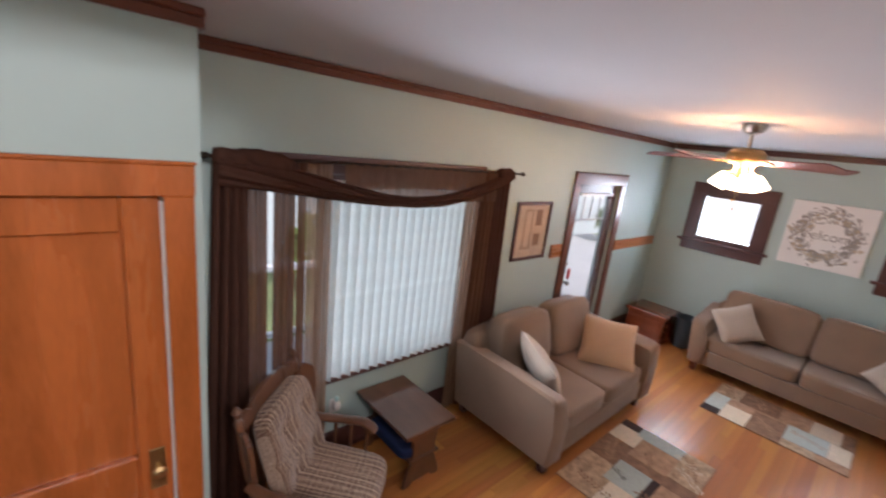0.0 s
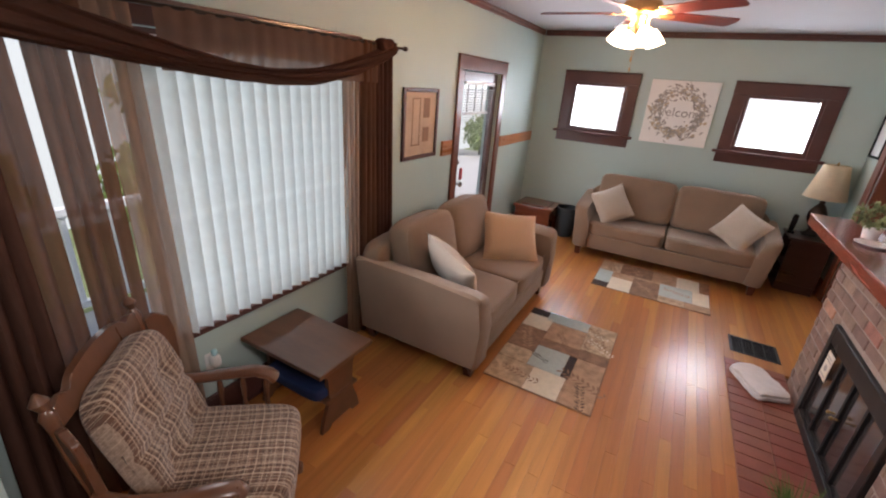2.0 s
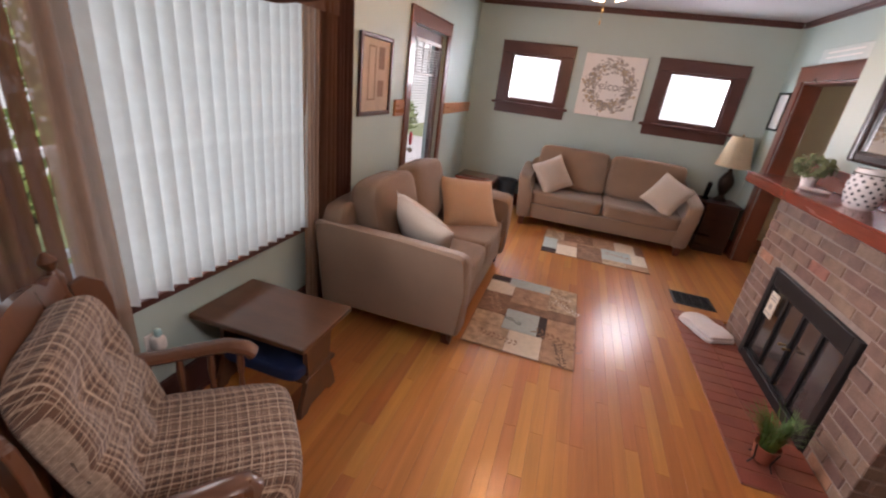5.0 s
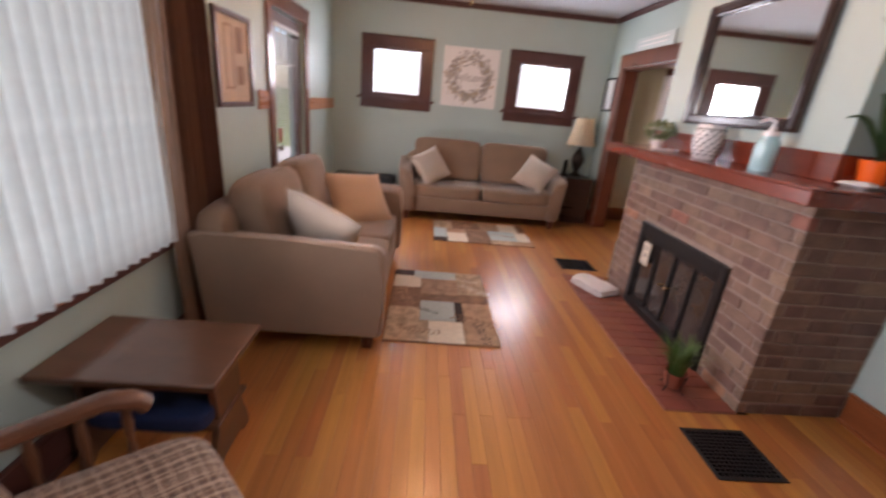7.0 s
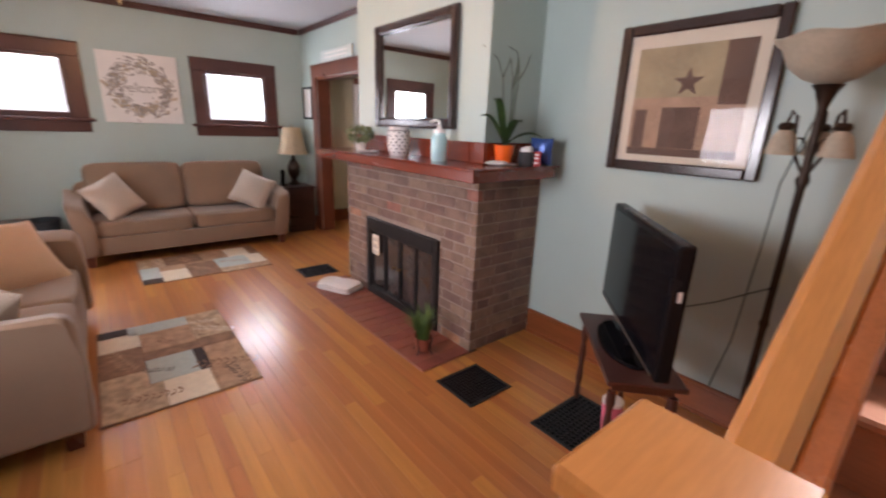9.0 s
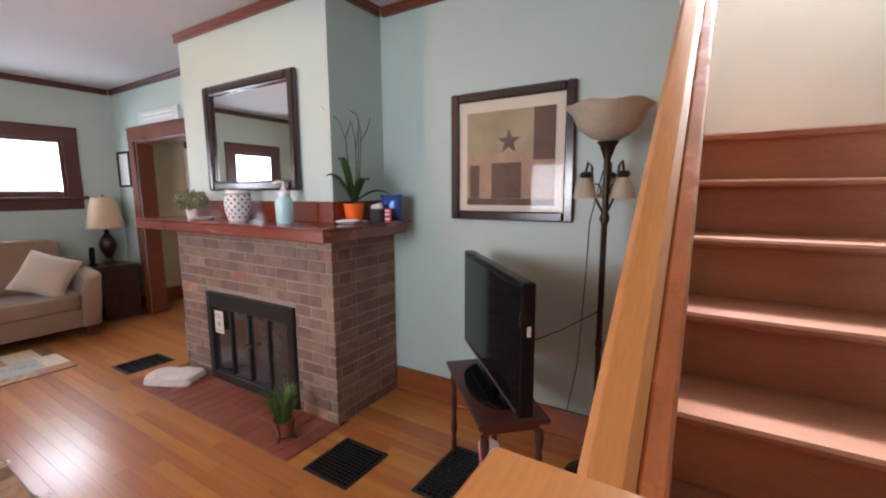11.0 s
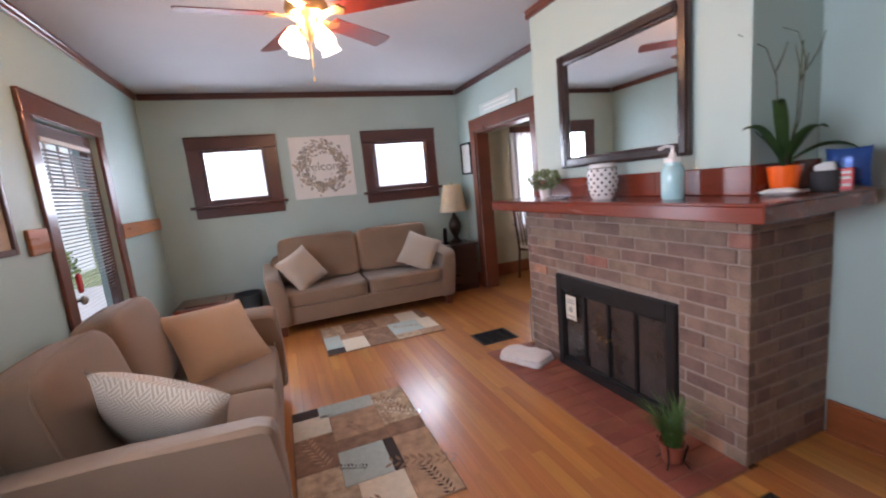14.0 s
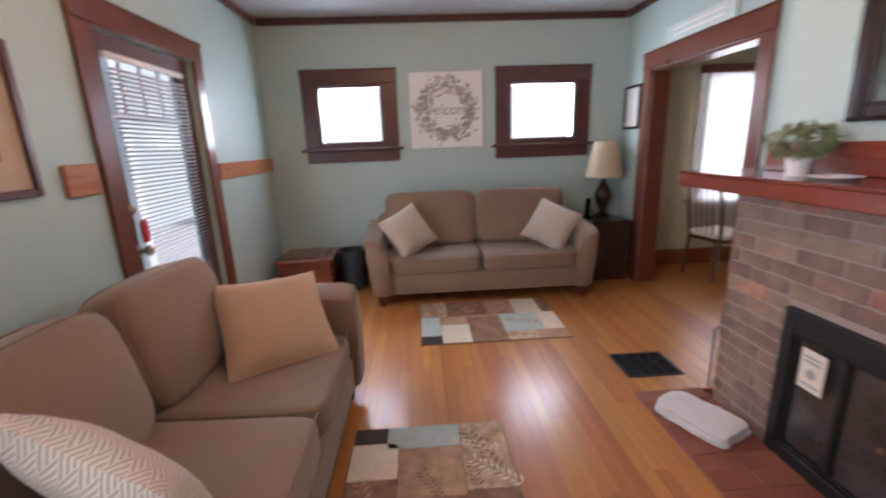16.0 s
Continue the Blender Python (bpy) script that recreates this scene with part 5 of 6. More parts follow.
part("screen", block(-0.43, 0.415, -0.0205, -0.0175, 0.112, 0.58, 0.001), SCREEN, tv, "dark glossy screen")
part("trim_strip", block(-0.40, 0.40, -0.0215, -0.0185, 0.080, 0.090, 0.001), NICKEL, tv)
part("cable", tube([(-0.0, 0.06, 0.22), (0.02, 0.14, 0.20), (0.12, 0.30, 0.30), (0.24, 0.42, 0.42)], 0.0025, 6), BLACK, tv)
part("side_button", block(0.4385, 0.4425, 0.004, 0.020, 0.40, 0.44, 0.001), CERAMIC, tv, "small pale side button")
wt = thing("water_tumbler", pose(1.03, -0.345, 0.0) @ Matrix.Scale(1.15, 4), "pink tumbler with a white lid on the floor", "tumbler")
part("cup", turned([(0.034, 0), (0.042, 0.10), (0.044, 0.15)], 18), PINK, wt, smooth=True)
part("lid", turned([(0.046, 0.15), (0.046, 0.165), (0.03, 0.175)], 18), CERAMIC, wt, smooth=True)

# ---- torchiere lamp ----
fl = thing("floor_lamp", pose(0.575, -0.62, 0), "tall dark bronze floor lamp with an amber glass bowl", "lamp")
part("base", turned([(0.14, 0), (0.14, 0.012), (0.10, 0.03), (0.03, 0.05), (0.02, 0.09)], 28), BRONZE, fl, smooth=True)
part("pole", turned([(0.014, 0.08), (0.014, 0.70), (0.02, 0.72), (0.014, 0.74), (0.014, 1.30), (0.024, 1.33), (0.015, 1.36), (0.015, 1.60), (0.035, 1.66), (0.05, 1.68)], 16), BRONZE, fl, smooth=True)
bowl = [(0.035, 1.682), (0.09, 1.70), (0.15, 1.745), (0.185, 1.81), (0.215, 1.835), (0.21, 1.84), (0.178, 1.815), (0.14, 1.755), (0.08, 1.71), (0.03, 1.692)]
bm = turned(bowl, 48, cap=False)
for v in bm.verts:
    a = math.atan2(v.co.y, v.co.x)
    up = max(0.0, (v.co.z - 1.74) / 0.1)
    v.co.x, v.co.y = v.co.x * 0.90, v.co.y * 0.90
    v.co.z += 0.006 * up * math.sin(6 * a)
part("glass_bowl", bm, AMBER, fl, "amber scavo glass bowl with a wavy rim", True)
for k, a in enumerate((0.5, 2.6, 4.7)):
    d = Vector((math.cos(a), math.sin(a), 0))
    part("arm", tube([d * 0.012 + Vector((0, 0, 1.36)), d * 0.06 + Vector((0, 0, 1.45)), d * 0.068 + Vector((0, 0, 1.57)), d * 0.085 + Vector((0, 0, 1.59)), d * 0.095 + Vector((0, 0, 1.54))], 0.006, 8), BRONZE, fl, smooth=True)
    q = d * 0.095
    scroll = [d * (0.045 + 0.022 * math.cos(t)) + Vector((0, 0, 1.46 + 0.03 * math.sin(t))) for t in [0.45 * n_ for n_ in range(12)]]
    part("scroll", tube(scroll, 0.004, 6), BRONZE, fl, smooth=True)
    part("side_cup", turned([(0.02, 1.545), (0.028, 1.53), (0.02, 1.515)], 14, pose(q.x, q.y, 0)), BRONZE, fl, smooth=True)
    part("side_shade", turned([(0.020, 1.518), (0.037, 1.495), (0.047, 1.455), (0.055, 1.425), (0.052, 1.425), (0.044, 1.455), (0.034, 1.492), (0.018, 1.512)], 22, pose(q.x, q.y, 0), cap=False), AMBER, fl, "amber glass bell shade", True)
part("cord", tube([(0.02, -0.02, 1.55), (0.10, -0.15, 1.30), (0.12, -0.20, 1.0), (0.15, -0.22, 0.5), (0.2, -0.23, 0.21)], 0.003, 6), BLACK, fl)

# ---- framed art ----
ar = thing("framed_art", pose(1.175, YS, 0), "large framed still life with a barn star in a dark frame", "picture")
AX, AZ0, AZ1 = 0.385, 1.285, 2.045
for x0, x1, z0, z1 in ((-AX, -AX + 0.055, AZ0, AZ1), (AX - 0.055, AX, AZ0, AZ1), (-AX + 0.0555, AX - 0.0555, AZ1 - 0.055, AZ1), (-AX + 0.0555, AX - 0.0555, AZ0, AZ0 + 0.055)):
    part("frame", block(x0, x1, 0.002, 0.032, z0, z1, 0.008), MIRROR_FRAME, ar)
part("mat_board", block(-AX + 0.05, AX - 0.05, 0.004, 0.010, AZ0 + 0.05, AZ1 - 0.05), MATBOARD, ar)
PX, PZ0, PZ1 = 0.275, 1.375, 1.925
part("print", block(-PX, PX, 0.0102, 0.012, PZ0, PZ1), mat("print_buff", (0.36, 0.29, 0.18), 0.7, var=0.35, scale=4, bump=0.03), ar, "buff painted ground")
PB = mat("print_umber", (0.13, 0.075, 0.055), 0.7, var=0.4, scale=7, bump=0.03)
PT = mat("print_sand", (0.40, 0.26, 0.18), 0.7, var=0.35, scale=6, bump=0.03)
for x0, x1, z0, z1, mm in ((-PX, PX, PZ0, PZ0 + 0.30, PT), (-0.08, 0.11, PZ0 + 0.0405, PZ0 + 0.25, PB), (-PX, -0.15, PZ0 + 0.26, PZ1, PB), (0.19, 0.255, PZ0 + 0.0405, PZ0 + 0.24, PB), (-PX, PX, PZ0, PZ0 + 0.04, PB)):
    part("print_shape", block(x0, x1, 0.0122 + (0.0004 if mm is PB else 0), 0.0128 + (0.0004 if mm is PB else 0), z0 + 0.0005, z1), mm, ar)
star = [((0.075 if k % 2 == 0 else 0.03) * math.sin(k * math.pi / 5), (0.075 if k % 2 == 0 else 0.03) * math.cos(k * math.pi / 5)) for k in range(10)]
part("star", slab(star, 0, 0.001, 0, pose(0.0, 0.0142, PZ0 + 0.37, 90, 0, 0)), PB, ar, "dark five-pointed star")
p = part("picture_glass", block(-AX + 0.05, AX - 0.05, 0.018, 0.020, AZ0 + 0.05, AZ1 - 0.05), GLASS, ar)
p.visible_shadow = False

ph = thing("framed_print", pose(3.308, YN, 0), "framed beige print of panelled doors in a brown frame", "picture")
for x0, x1, z0, z1 in ((-0.272, -0.24, 1.30, 1.878), (0.24, 0.272, 1.30, 1.878), (-0.2395, 0.2395, 1.846, 1.878), (-0.2395, 0.2395, 1.30, 1.332)):
    part("frame", block(x0, x1, -0.026, -0.002, z0, z1, 0.005), DARK_TRIM, ph)
part("print", block(-0.242, 0.242, -0.010, -0.004, 1.33, 1.85), mat("print_beige", (0.50, 0.38, 0.27), 0.7, var=0.2, scale=5, bump=0.05), ph)
PD = mat("print_brown_line", (0.22, 0.13, 0.08), 0.7, var=0.2, bump=0.03)
for x0, x1, z0, z1 in ((-0.13, -0.118, 1.42, 1.80), (-0.02, -0.008, 1.42, 1.80), (-0.13, -0.008, 1.79, 1.80), (0.04, 0.14, 1.64, 1.80), (0.04, 0.14, 1.44, 1.56), (-0.14, 0.0, 1.415, 1.425)):
    part("print_shape", block(x0, x1, -0.0115, -0.0105, z0, z1), PD, ph)

# ---- canvas with wreath ----
cv = thing("wreath_canvas", pose(XE, 0.978, 0, 0, 0, 90), "white canvas print of a leafy grey wreath lettered Welcome", "picture")
part("canvas", block(-0.374, 0.374, 0.002, 0.028, 1.412, 2.160, 0.004), CANVAS, cv)
rnd = random.Random(5)
BEIGE_INK = mat("beige_ink", (0.52, 0.42, 0.30), 0.85, var=0.3, scale=10, bump=0.05)
for name_, ink, count, spread, leaf_lo, leaf_hi in (("wreath", INK, 330, 0.046, 0.014, 0.036), ("blossoms", BEIGE_INK, 90, 0.036, 0.014, 0.028)):
    vs, fs = [], []
    for k in range(count):
        a = rnd.uniform(0, 2 * math.pi)
        r = 0.252 + rnd.gauss(0, spread)
        b = a + rnd.choice((0.9, -0.9, 1.6)) + rnd.uniform(-0.5, 0.5)
        sz = rnd.uniform(leaf_lo, leaf_hi)
        wide_ = 0.32 if ink is INK else 0.7
        cx, cz = r * math.cos(a), 1.786 + r * math.sin(a)
        for q, w in ((-1, 0), (-0.3, -wide_), (0.4, -0.8 * wide_), (1, 0), (0.4, 0.8 * wide_), (-0.3, wide_)):
            vs.append((cx + sz * (q * math.cos(b) - w * math.sin(b)), 0.0284 + 0.0006 * rnd.random(), cz + sz * (q * math.sin(b) + w * math.cos(b))))
        fs.append(list(range(6 * k, 6 * k + 6)))
    me = bpy.data.meshes.new(name_)
    me.from_pydata(vs, [], fs)
    me.materials.append(ink)
    wr = new(name_, me)
    wr["kind"] = "stuff"
    wr.parent = cv
for k in range(3):
    bm = tube([((0.23 + 0.02 * k) * math.cos(a), 0.0285, 1.786 + (0.23 + 0.02 * k) * math.sin(a)) for a in [j * 0.21 + k for j in range(29)]], 0.0016, 4)
    part("wreath_stem", bm, INK, cv)


def lettering(text, size, m, parent, material, name="lettering"):
    cvd = bpy.data.curves.new(name, "FONT")
    cvd.body, cvd.size, cvd.align_x, cvd.extrude = text, size, "CENTER", 0.0006
    tmp = bpy.data.objects.new(name, cvd)
    scene.collection.objects.link(tmp)
    me = bpy.data.meshes.new_from_object(tmp.evaluated_get(bpy.context.evaluated_depsgraph_get()))
    bpy.data.objects.remove(tmp)
    me.materials.clear()
    me.materials.append(material)
    ob = new(name, me)
    ob.parent = parent
    ob.matrix_basis = m
    return ob


lettering("Welcome", 0.15, pose(0, 0.0292, 1.745, 90, 0, 180), cv, INK)

# ---- small frame and white board by the opening ----
sf = thing("small_frame", pose(6.135, YS, 0), "small black frame with a pale print near the corner", "picture")
for x0, x1, z0, z1 in ((-0.155, -0.13, 1.53, 1.95), (0.13, 0.155, 1.53, 1.95), (-0.1295, 0.1295, 1.925, 1.95), (-0.1295, 0.1295, 1.53, 1.555)):
    part("frame", block(x0, x1, 0.002, 0.022, z0, z1, 0.004), BLACK, sf)
part("print", block(-0.132, 0.132, 0.003, 0.008, 1.55, 1.93), PAPER, sf)
wb = thing("sign_board", pose(5.2, YS, 0), "white wooden sign board on top of the door casing", "sign")
part("board", block(-0.42, 0.42, 0.004, 0.024, 2.21, 2.345, 0.004), mat("pale_sign_paint", (0.58, 0.65, 0.63), 0.6, var=0.08, bump=0.1), wb)
for k in range(2):
    part("letter_bar", block(-0.30, 0.30, 0.0245, 0.0255, 2.25 + 0.045 * k, 2.266 + 0.045 * k), CANVAS, wb)

# ---- beside the sofa ----
SIDE_WOOD = mat("dark_side_table_wood", (0.035, 0.012, 0.010), 0.3, var=0.25, stretch=(3, 0.4, 3), coat=0.3)
CHEST_WOOD = mat("red_chest_wood", (0.20, 0.055, 0.026), 0.25, var=0.35, scale=4, stretch=(3, 0.4, 3), fine=50, bump=0.06, coat=0.5)
sd = thing("side_table", pose(6.10, -0.64, 0), "dark red side table with a shelf between sofa and opening", "table")
part("tabletop", block(-0.22, 0.22, -0.20, 0.20, 0.60, 0.63, 0.006), SIDE_WOOD, sd)
part("lower_shelf", block(-0.20, 0.20, -0.18, 0.18, 0.28, 0.30, 0.004), SIDE_WOOD, sd)
part("plinth", block(-0.20, 0.20, -0.18, 0.18, 0.0, 0.10, 0.004), SIDE_WOOD, sd)
for sx in (-1, 1):
    part("side_panel", block(sx * 0.20 - 0.012, sx * 0.20 + 0.012, -0.18, 0.18, 0.10, 0.60, 0.003), SIDE_WOOD, sd)
part("back_panel", block(-0.188, 0.188, -0.185, -0.17, 0.10, 0.60, 0.002), SIDE_WOOD, sd)
rd = thing("clock_radio", pose(5.98, -0.60, 0.30), "black clock radio on the side table shelf", "radio")
part("body", block(-0.06, 0.06, -0.11, 0.11, 0, 0.14, 0.012), BLACK, rd)
part("dial", block(-0.0625, -0.0605, -0.06, 0.06, 0.05, 0.10), GREY, rd)
sp = thing("cordless_phone", pose(6.10, -0.465, 0.63), "black cordless phone standing on the side table", "phone")
part("cradle", block(-0.04, 0.04, -0.035, 0.035, 0, 0.03, 0.008), BLACK, sp)
part("handset", puff(0.04, 0.052, 0.19, 6, 6, pose(0, 0, 0.125, 0, -8, 0)), BLACK, sp, smooth=True)
lp = thing("table_lamp", pose(6.18, -0.655, 0.63), "table lamp with a cream linen shade and dark turned base", "lamp")
part("base", turned([(0.075, 0), (0.078, 0.015), (0.045, 0.04), (0.03, 0.07), (0.062, 0.13), (0.085, 0.20), (0.085, 0.26), (0.05, 0.33), (0.026, 0.36), (0.03, 0.38), (0.014, 0.40), (0.012, 0.48)], 24), BRONZE, lp, smooth=True)
part("shade", turned([(0.195, 0.425), (0.115, 0.785), (0.112, 0.785), (0.192, 0.425)], 36, cap=False), SHADE, lp, "cream tapered linen shade", True)
part("finial", turned([(0.006, 0.78), (0.012, 0.80), (0.004, 0.82)], 10), BRASS, lp)
part("harp", tube([(0.11, 0, 0.775), (0, 0, 0.78), (-0.11, 0, 0.775)], 0.003, 6), BRASS, lp)

# ---- corner box and bin ----
bx = thing("wooden_chest", pose(5.98, 2.44, 0), "low reddish wooden chest with a framed lid in the corner", "chest")
part("body", block(-0.24, 0.24, -0.25, 0.25, 0.03, 0.38, 0.008), CHEST_WOOD, bx)
part("lid", block(-0.265, 0.265, -0.275, 0.275, 0.381, 0.42, 0.012, seg=2), CHEST_WOOD, bx, "framed overhanging lid")
part("lid_panel", block(-0.18, 0.18, -0.19, 0.19, 0.4205, 0.428, 0.004), CHEST_WOOD, bx)
part("plinth", block(-0.25, 0.25, -0.26, 0.26, 0, 0.03, 0.004), CHEST_WOOD, bx)
for s in (-1, 1):
    part("front_panel", block(-0.252, -0.241, s * 0.12 - 0.09, s * 0.12 + 0.09, 0.09, 0.33, 0.004), CHEST_WOOD, bx)
wbn = thing("waste_bin", pose(6.08, 2.03, 0), "slate waste bin with a rim beside the sofa", "bin")
part("bucket", turned([(0.10, 0), (0.125, 0.02), (0.14, 0.40), (0.146, 0.405), (0.146, 0.42), (0.132, 0.42), (0.118, 0.03), (0.0, 0.028)], 28, cap=False), GREYBLUE, wbn, smooth=True)
part("liner", turned([(0.13, 0.36), (0.142, 0.425), (0.15, 0.41)], 20, cap=False), GREY, wbn, smooth=True)


# ---- ceiling fan ----
fan = thing("ceiling_fan", pose(3.42, 1.262, H), "five-bladed cherry ceiling fan with a lit cluster of glass shades", "ceiling fan")
part("canopy", turned([(0.07, -0.001), (0.07, -0.02), (0.055, -0.055), (0.02, -0.07)], 24), NICKEL, fan, smooth=True)
part("downrod", turned([(0.012, -0.065), (0.012, -0.16)], 12), NICKEL, fan, smooth=True)
part("motor", turned([(0.03, -0.155), (0.085, -0.165), (0.115, -0.19), (0.12, -0.22), (0.105, -0.25), (0.06, -0.268), (0.05, -0.30)], 32), BRASS, fan, "aged brass motor housing", True)
part("light_hub", turned([(0.055, -0.30), (0.06, -0.32), (0.05, -0.345), (0.02, -0.365), (0.008, -0.385)], 24), BRASS, fan, smooth=True)
for k in range(5):
    a = 162 + 72 * k
    m = pose(0, 0, -0.245, 0, 0, a)
    ol_ = []
    for i in range(13):
        t = i / 12
        ol_.append((0.17 + 0.46 * t, -0.055 - 0.015 * t))
    ol_ += [(0.645, -0.055), (0.655, 0), (0.645, 0.055)]
    for i in range(13):
        t = 1 - i / 12
        ol_.append((0.17 + 0.46 * t, 0.055 + 0.015 * t))
    bl = part("blade", slab(ol_, -0.003, 0.003, 0, m @ pose(0, 0, 0, -12, 0, 0)), BLADE, fan, "reddish cherry blade")
    part("blade_iron", slab([(0.08, -0.016), (0.15, -0.022), (0.20, -0.045), (0.23, 0), (0.20, 0.045), (0.15, 0.022), (0.08, 0.016)], -0.010, -0.005, 0.001, m @ pose(0, 0, 0, -10, 0, 0)), BRASS, bl, "ornate brass blade bracket")
for k, a in enumerate((0.5, 2.07, 3.64, 5.21)):
    d = Vector((math.cos(a), math.sin(a), 0))
    arm = part("light_arm", tube([d * 0.03 + Vector((0, 0, -0.33)), d * 0.075 + Vector((0, 0, -0.325)), d * 0.10 + Vector((0, 0, -0.345))], 0.008, 8), BRASS, fan, smooth=True)
    tilt = Matrix.Translation(d * 0.095 + Vector((0, 0, -0.335))) @ Matrix.Rotation(a, 4, "Z") @ Matrix.Rotation(radians(-24), 4, "Y") @ Matrix.Scale(0.86, 4)
    part("glass_shade", turned([(0.024, 0.0), (0.034, -0.02), (0.052, -0.06), (0.062, -0.10), (0.066, -0.115), (0.063, -0.115), (0.058, -0.098), (0.048, -0.06), (0.03, -0.02), (0.02, -0.004)], 22, tilt, cap=False), MILK, fan, "lit frosted glass shade", True)
for x, z in ((0.03, -0.56), (-0.02, -0.50)):
    part("pull_chain", tube([(x, 0, -0.36), (x, 0.004, z)], 0.0016, 5), BRASS, fan)
    part("chain_fob", turned([(0.003, z), (0.007, z - 0.012), (0.004, z - 0.03)], 8, pose(x, 0.004, 0)), BRASS, fan)

# ---- on the mantel ----
MT = 1.268
vz = thing("lattice_vase", pose(2.87, -0.25, MT), "white ceramic candle holder with dark diamonds laid on for its pierced holes", "vase")
prof = [(0.056, 0.0), (0.068, 0.012), (0.082, 0.06), (0.087, 0.11), (0.083, 0.16), (0.073, 0.195), (0.076, 0.208)]


def vase_r(z):
    for (r0, z0), (r1, z1) in zip(prof, prof[1:]):
        if z0 <= z <= z1:
            return r0 + (r1 - r0) * (z - z0) / (z1 - z0)
    return prof[-1][0]


part("body", turned(prof + [(0.070, 0.208), (0.066, 0.195), (0.074, 0.16), (0.078, 0.11), (0.073, 0.06), (0.05, 0.015)], 36), CERAMIC, vz, smooth=True)
# dark diamonds on the solid body, for the shade inside pierced holes
hole = slab([(0.0, -0.0085), (0.010, 0.0), (0.0, 0.0085), (-0.010, 0.0)], -0.001, 0.0012)
first = part("dark_diamond", hole, GREY, vz)
cnt = 0
for row in range(7):
    z = 0.03 + 0.023 * row
    n_ = 12
    for k in range(n_):
        a = 2 * math.pi * (k + 0.5 * (row % 2)) / n_
        r = vase_r(z)
        ob = first if cnt == 0 else new("dark_diamond", first.data)
        ob.parent = vz
        ob.matrix_basis = Matrix.Translation((r * math.cos(a), r * math.sin(a), z)) @ Matrix.Rotation(a, 4, "Z") @ Matrix.Rotation(radians(90), 4, "Y")
        cnt += 1
part("neck_cord", tube([(0.080 * math.cos(t), 0.080 * math.sin(t), 0.182) for t in [k * 0.2245 for k in range(29)]], 0.003, 5), TWIG, vz)

jr = thing("soap_jar", pose(2.39, -0.25, MT), "pale aqua jar with a white pump on the mantel", "jar")
part("body", turned([(0.047, 0), (0.052, 0.008), (0.053, 0.13), (0.046, 0.155), (0.037, 0.165), (0.037, 0.185)], 28), AQUA, jr, smooth=True)
part("cap", turned([(0.040, 0.178), (0.040, 0.20), (0.018, 0.205), (0.012, 0.225)], 24), CERAMIC, jr, smooth=True)
part("pump", tube([(0, 0, 0.22), (0, 0, 0.252), (0.02, 0.02, 0.258), (0.045, 0.04, 0.245)], 0.008, 8), CERAMIC, jr, smooth=True)

mp_ = thing("mantel_plant", pose(3.45, -0.25, MT), "small sage-green plant in a white pot", "plant")
part("pot", turned([(0.036, 0), (0.042, 0.05), (0.048, 0.075), (0.044, 0.075), (0.038, 0.06)], 20), CERAMIC, mp_, smooth=True)
lf = leaf_clump("leaves", (0.0, 0, 0.135), (0.145, 0.11, 0.075), 330, PALE_LEAF, 21, 0.019, mp_)
for k in range(9):
    a = k * 0.7
    part("stem", tube([(0, 0, 0.06), (0.05 * math.cos(a), 0.04 * math.sin(a), 0.11), (0.11 * math.cos(a), 0.085 * math.sin(a), 0.14)], 0.0016, 4), TWIG, mp_)
tr_ = thing("white_dish", pose(3.27, -0.22, MT), "low white dish on the mantel", "dish")
part("dish", turned([(0.06, 0), (0.085, 0.012), (0.083, 0.014), (0.055, 0.004)], 24), CERAMIC, tr_, smooth=True)

orc = thing("orchid_plant", pose(2.045, -0.50, MT), "orchid with long bare stems in an orange pot", "plant")
part("saucer", turned([(0.075, 0), (0.092, 0.008), (0.09, 0.011), (0.05, 0.006)], 24), CERAMIC, orc, "white saucer", True)
part("pot", turned([(0.048, 0.008), (0.055, 0.05), (0.065, 0.11), (0.066, 0.12), (0.06, 0.12), (0.052, 0.10)], 28), ORANGE, orc, "glazed orange pot", True)


def broad_leaf(length, width, a, rise, droop):
    bm = bmesh.new()
    grid = []
    for i in range(11):
        t = i / 10
        w = width * math.sin(math.pi * min(1, 0.12 + 0.88 * t)) ** 0.7
        x = length * t
        z = rise * math.sin(t * 1.7) * length - droop * t * t * length
        grid.append([bm.verts.new((x, w * s / 2, z + 0.25 * abs(s) * w)) for s in (-1, -0.5, 0, 0.5, 1)])
    for p, q in zip(grid, grid[1:]):
        for j in range(4):
            bm.faces.new([p[j], p[j + 1], q[j + 1], q[j]])
    bmesh.ops.solidify(bm, geom=bm.faces[:], thickness=0.002)
    bmesh.ops.transform(bm, matrix=pose(0, 0, 0.115, 0, 0, a), verts=bm.verts)
    return bm


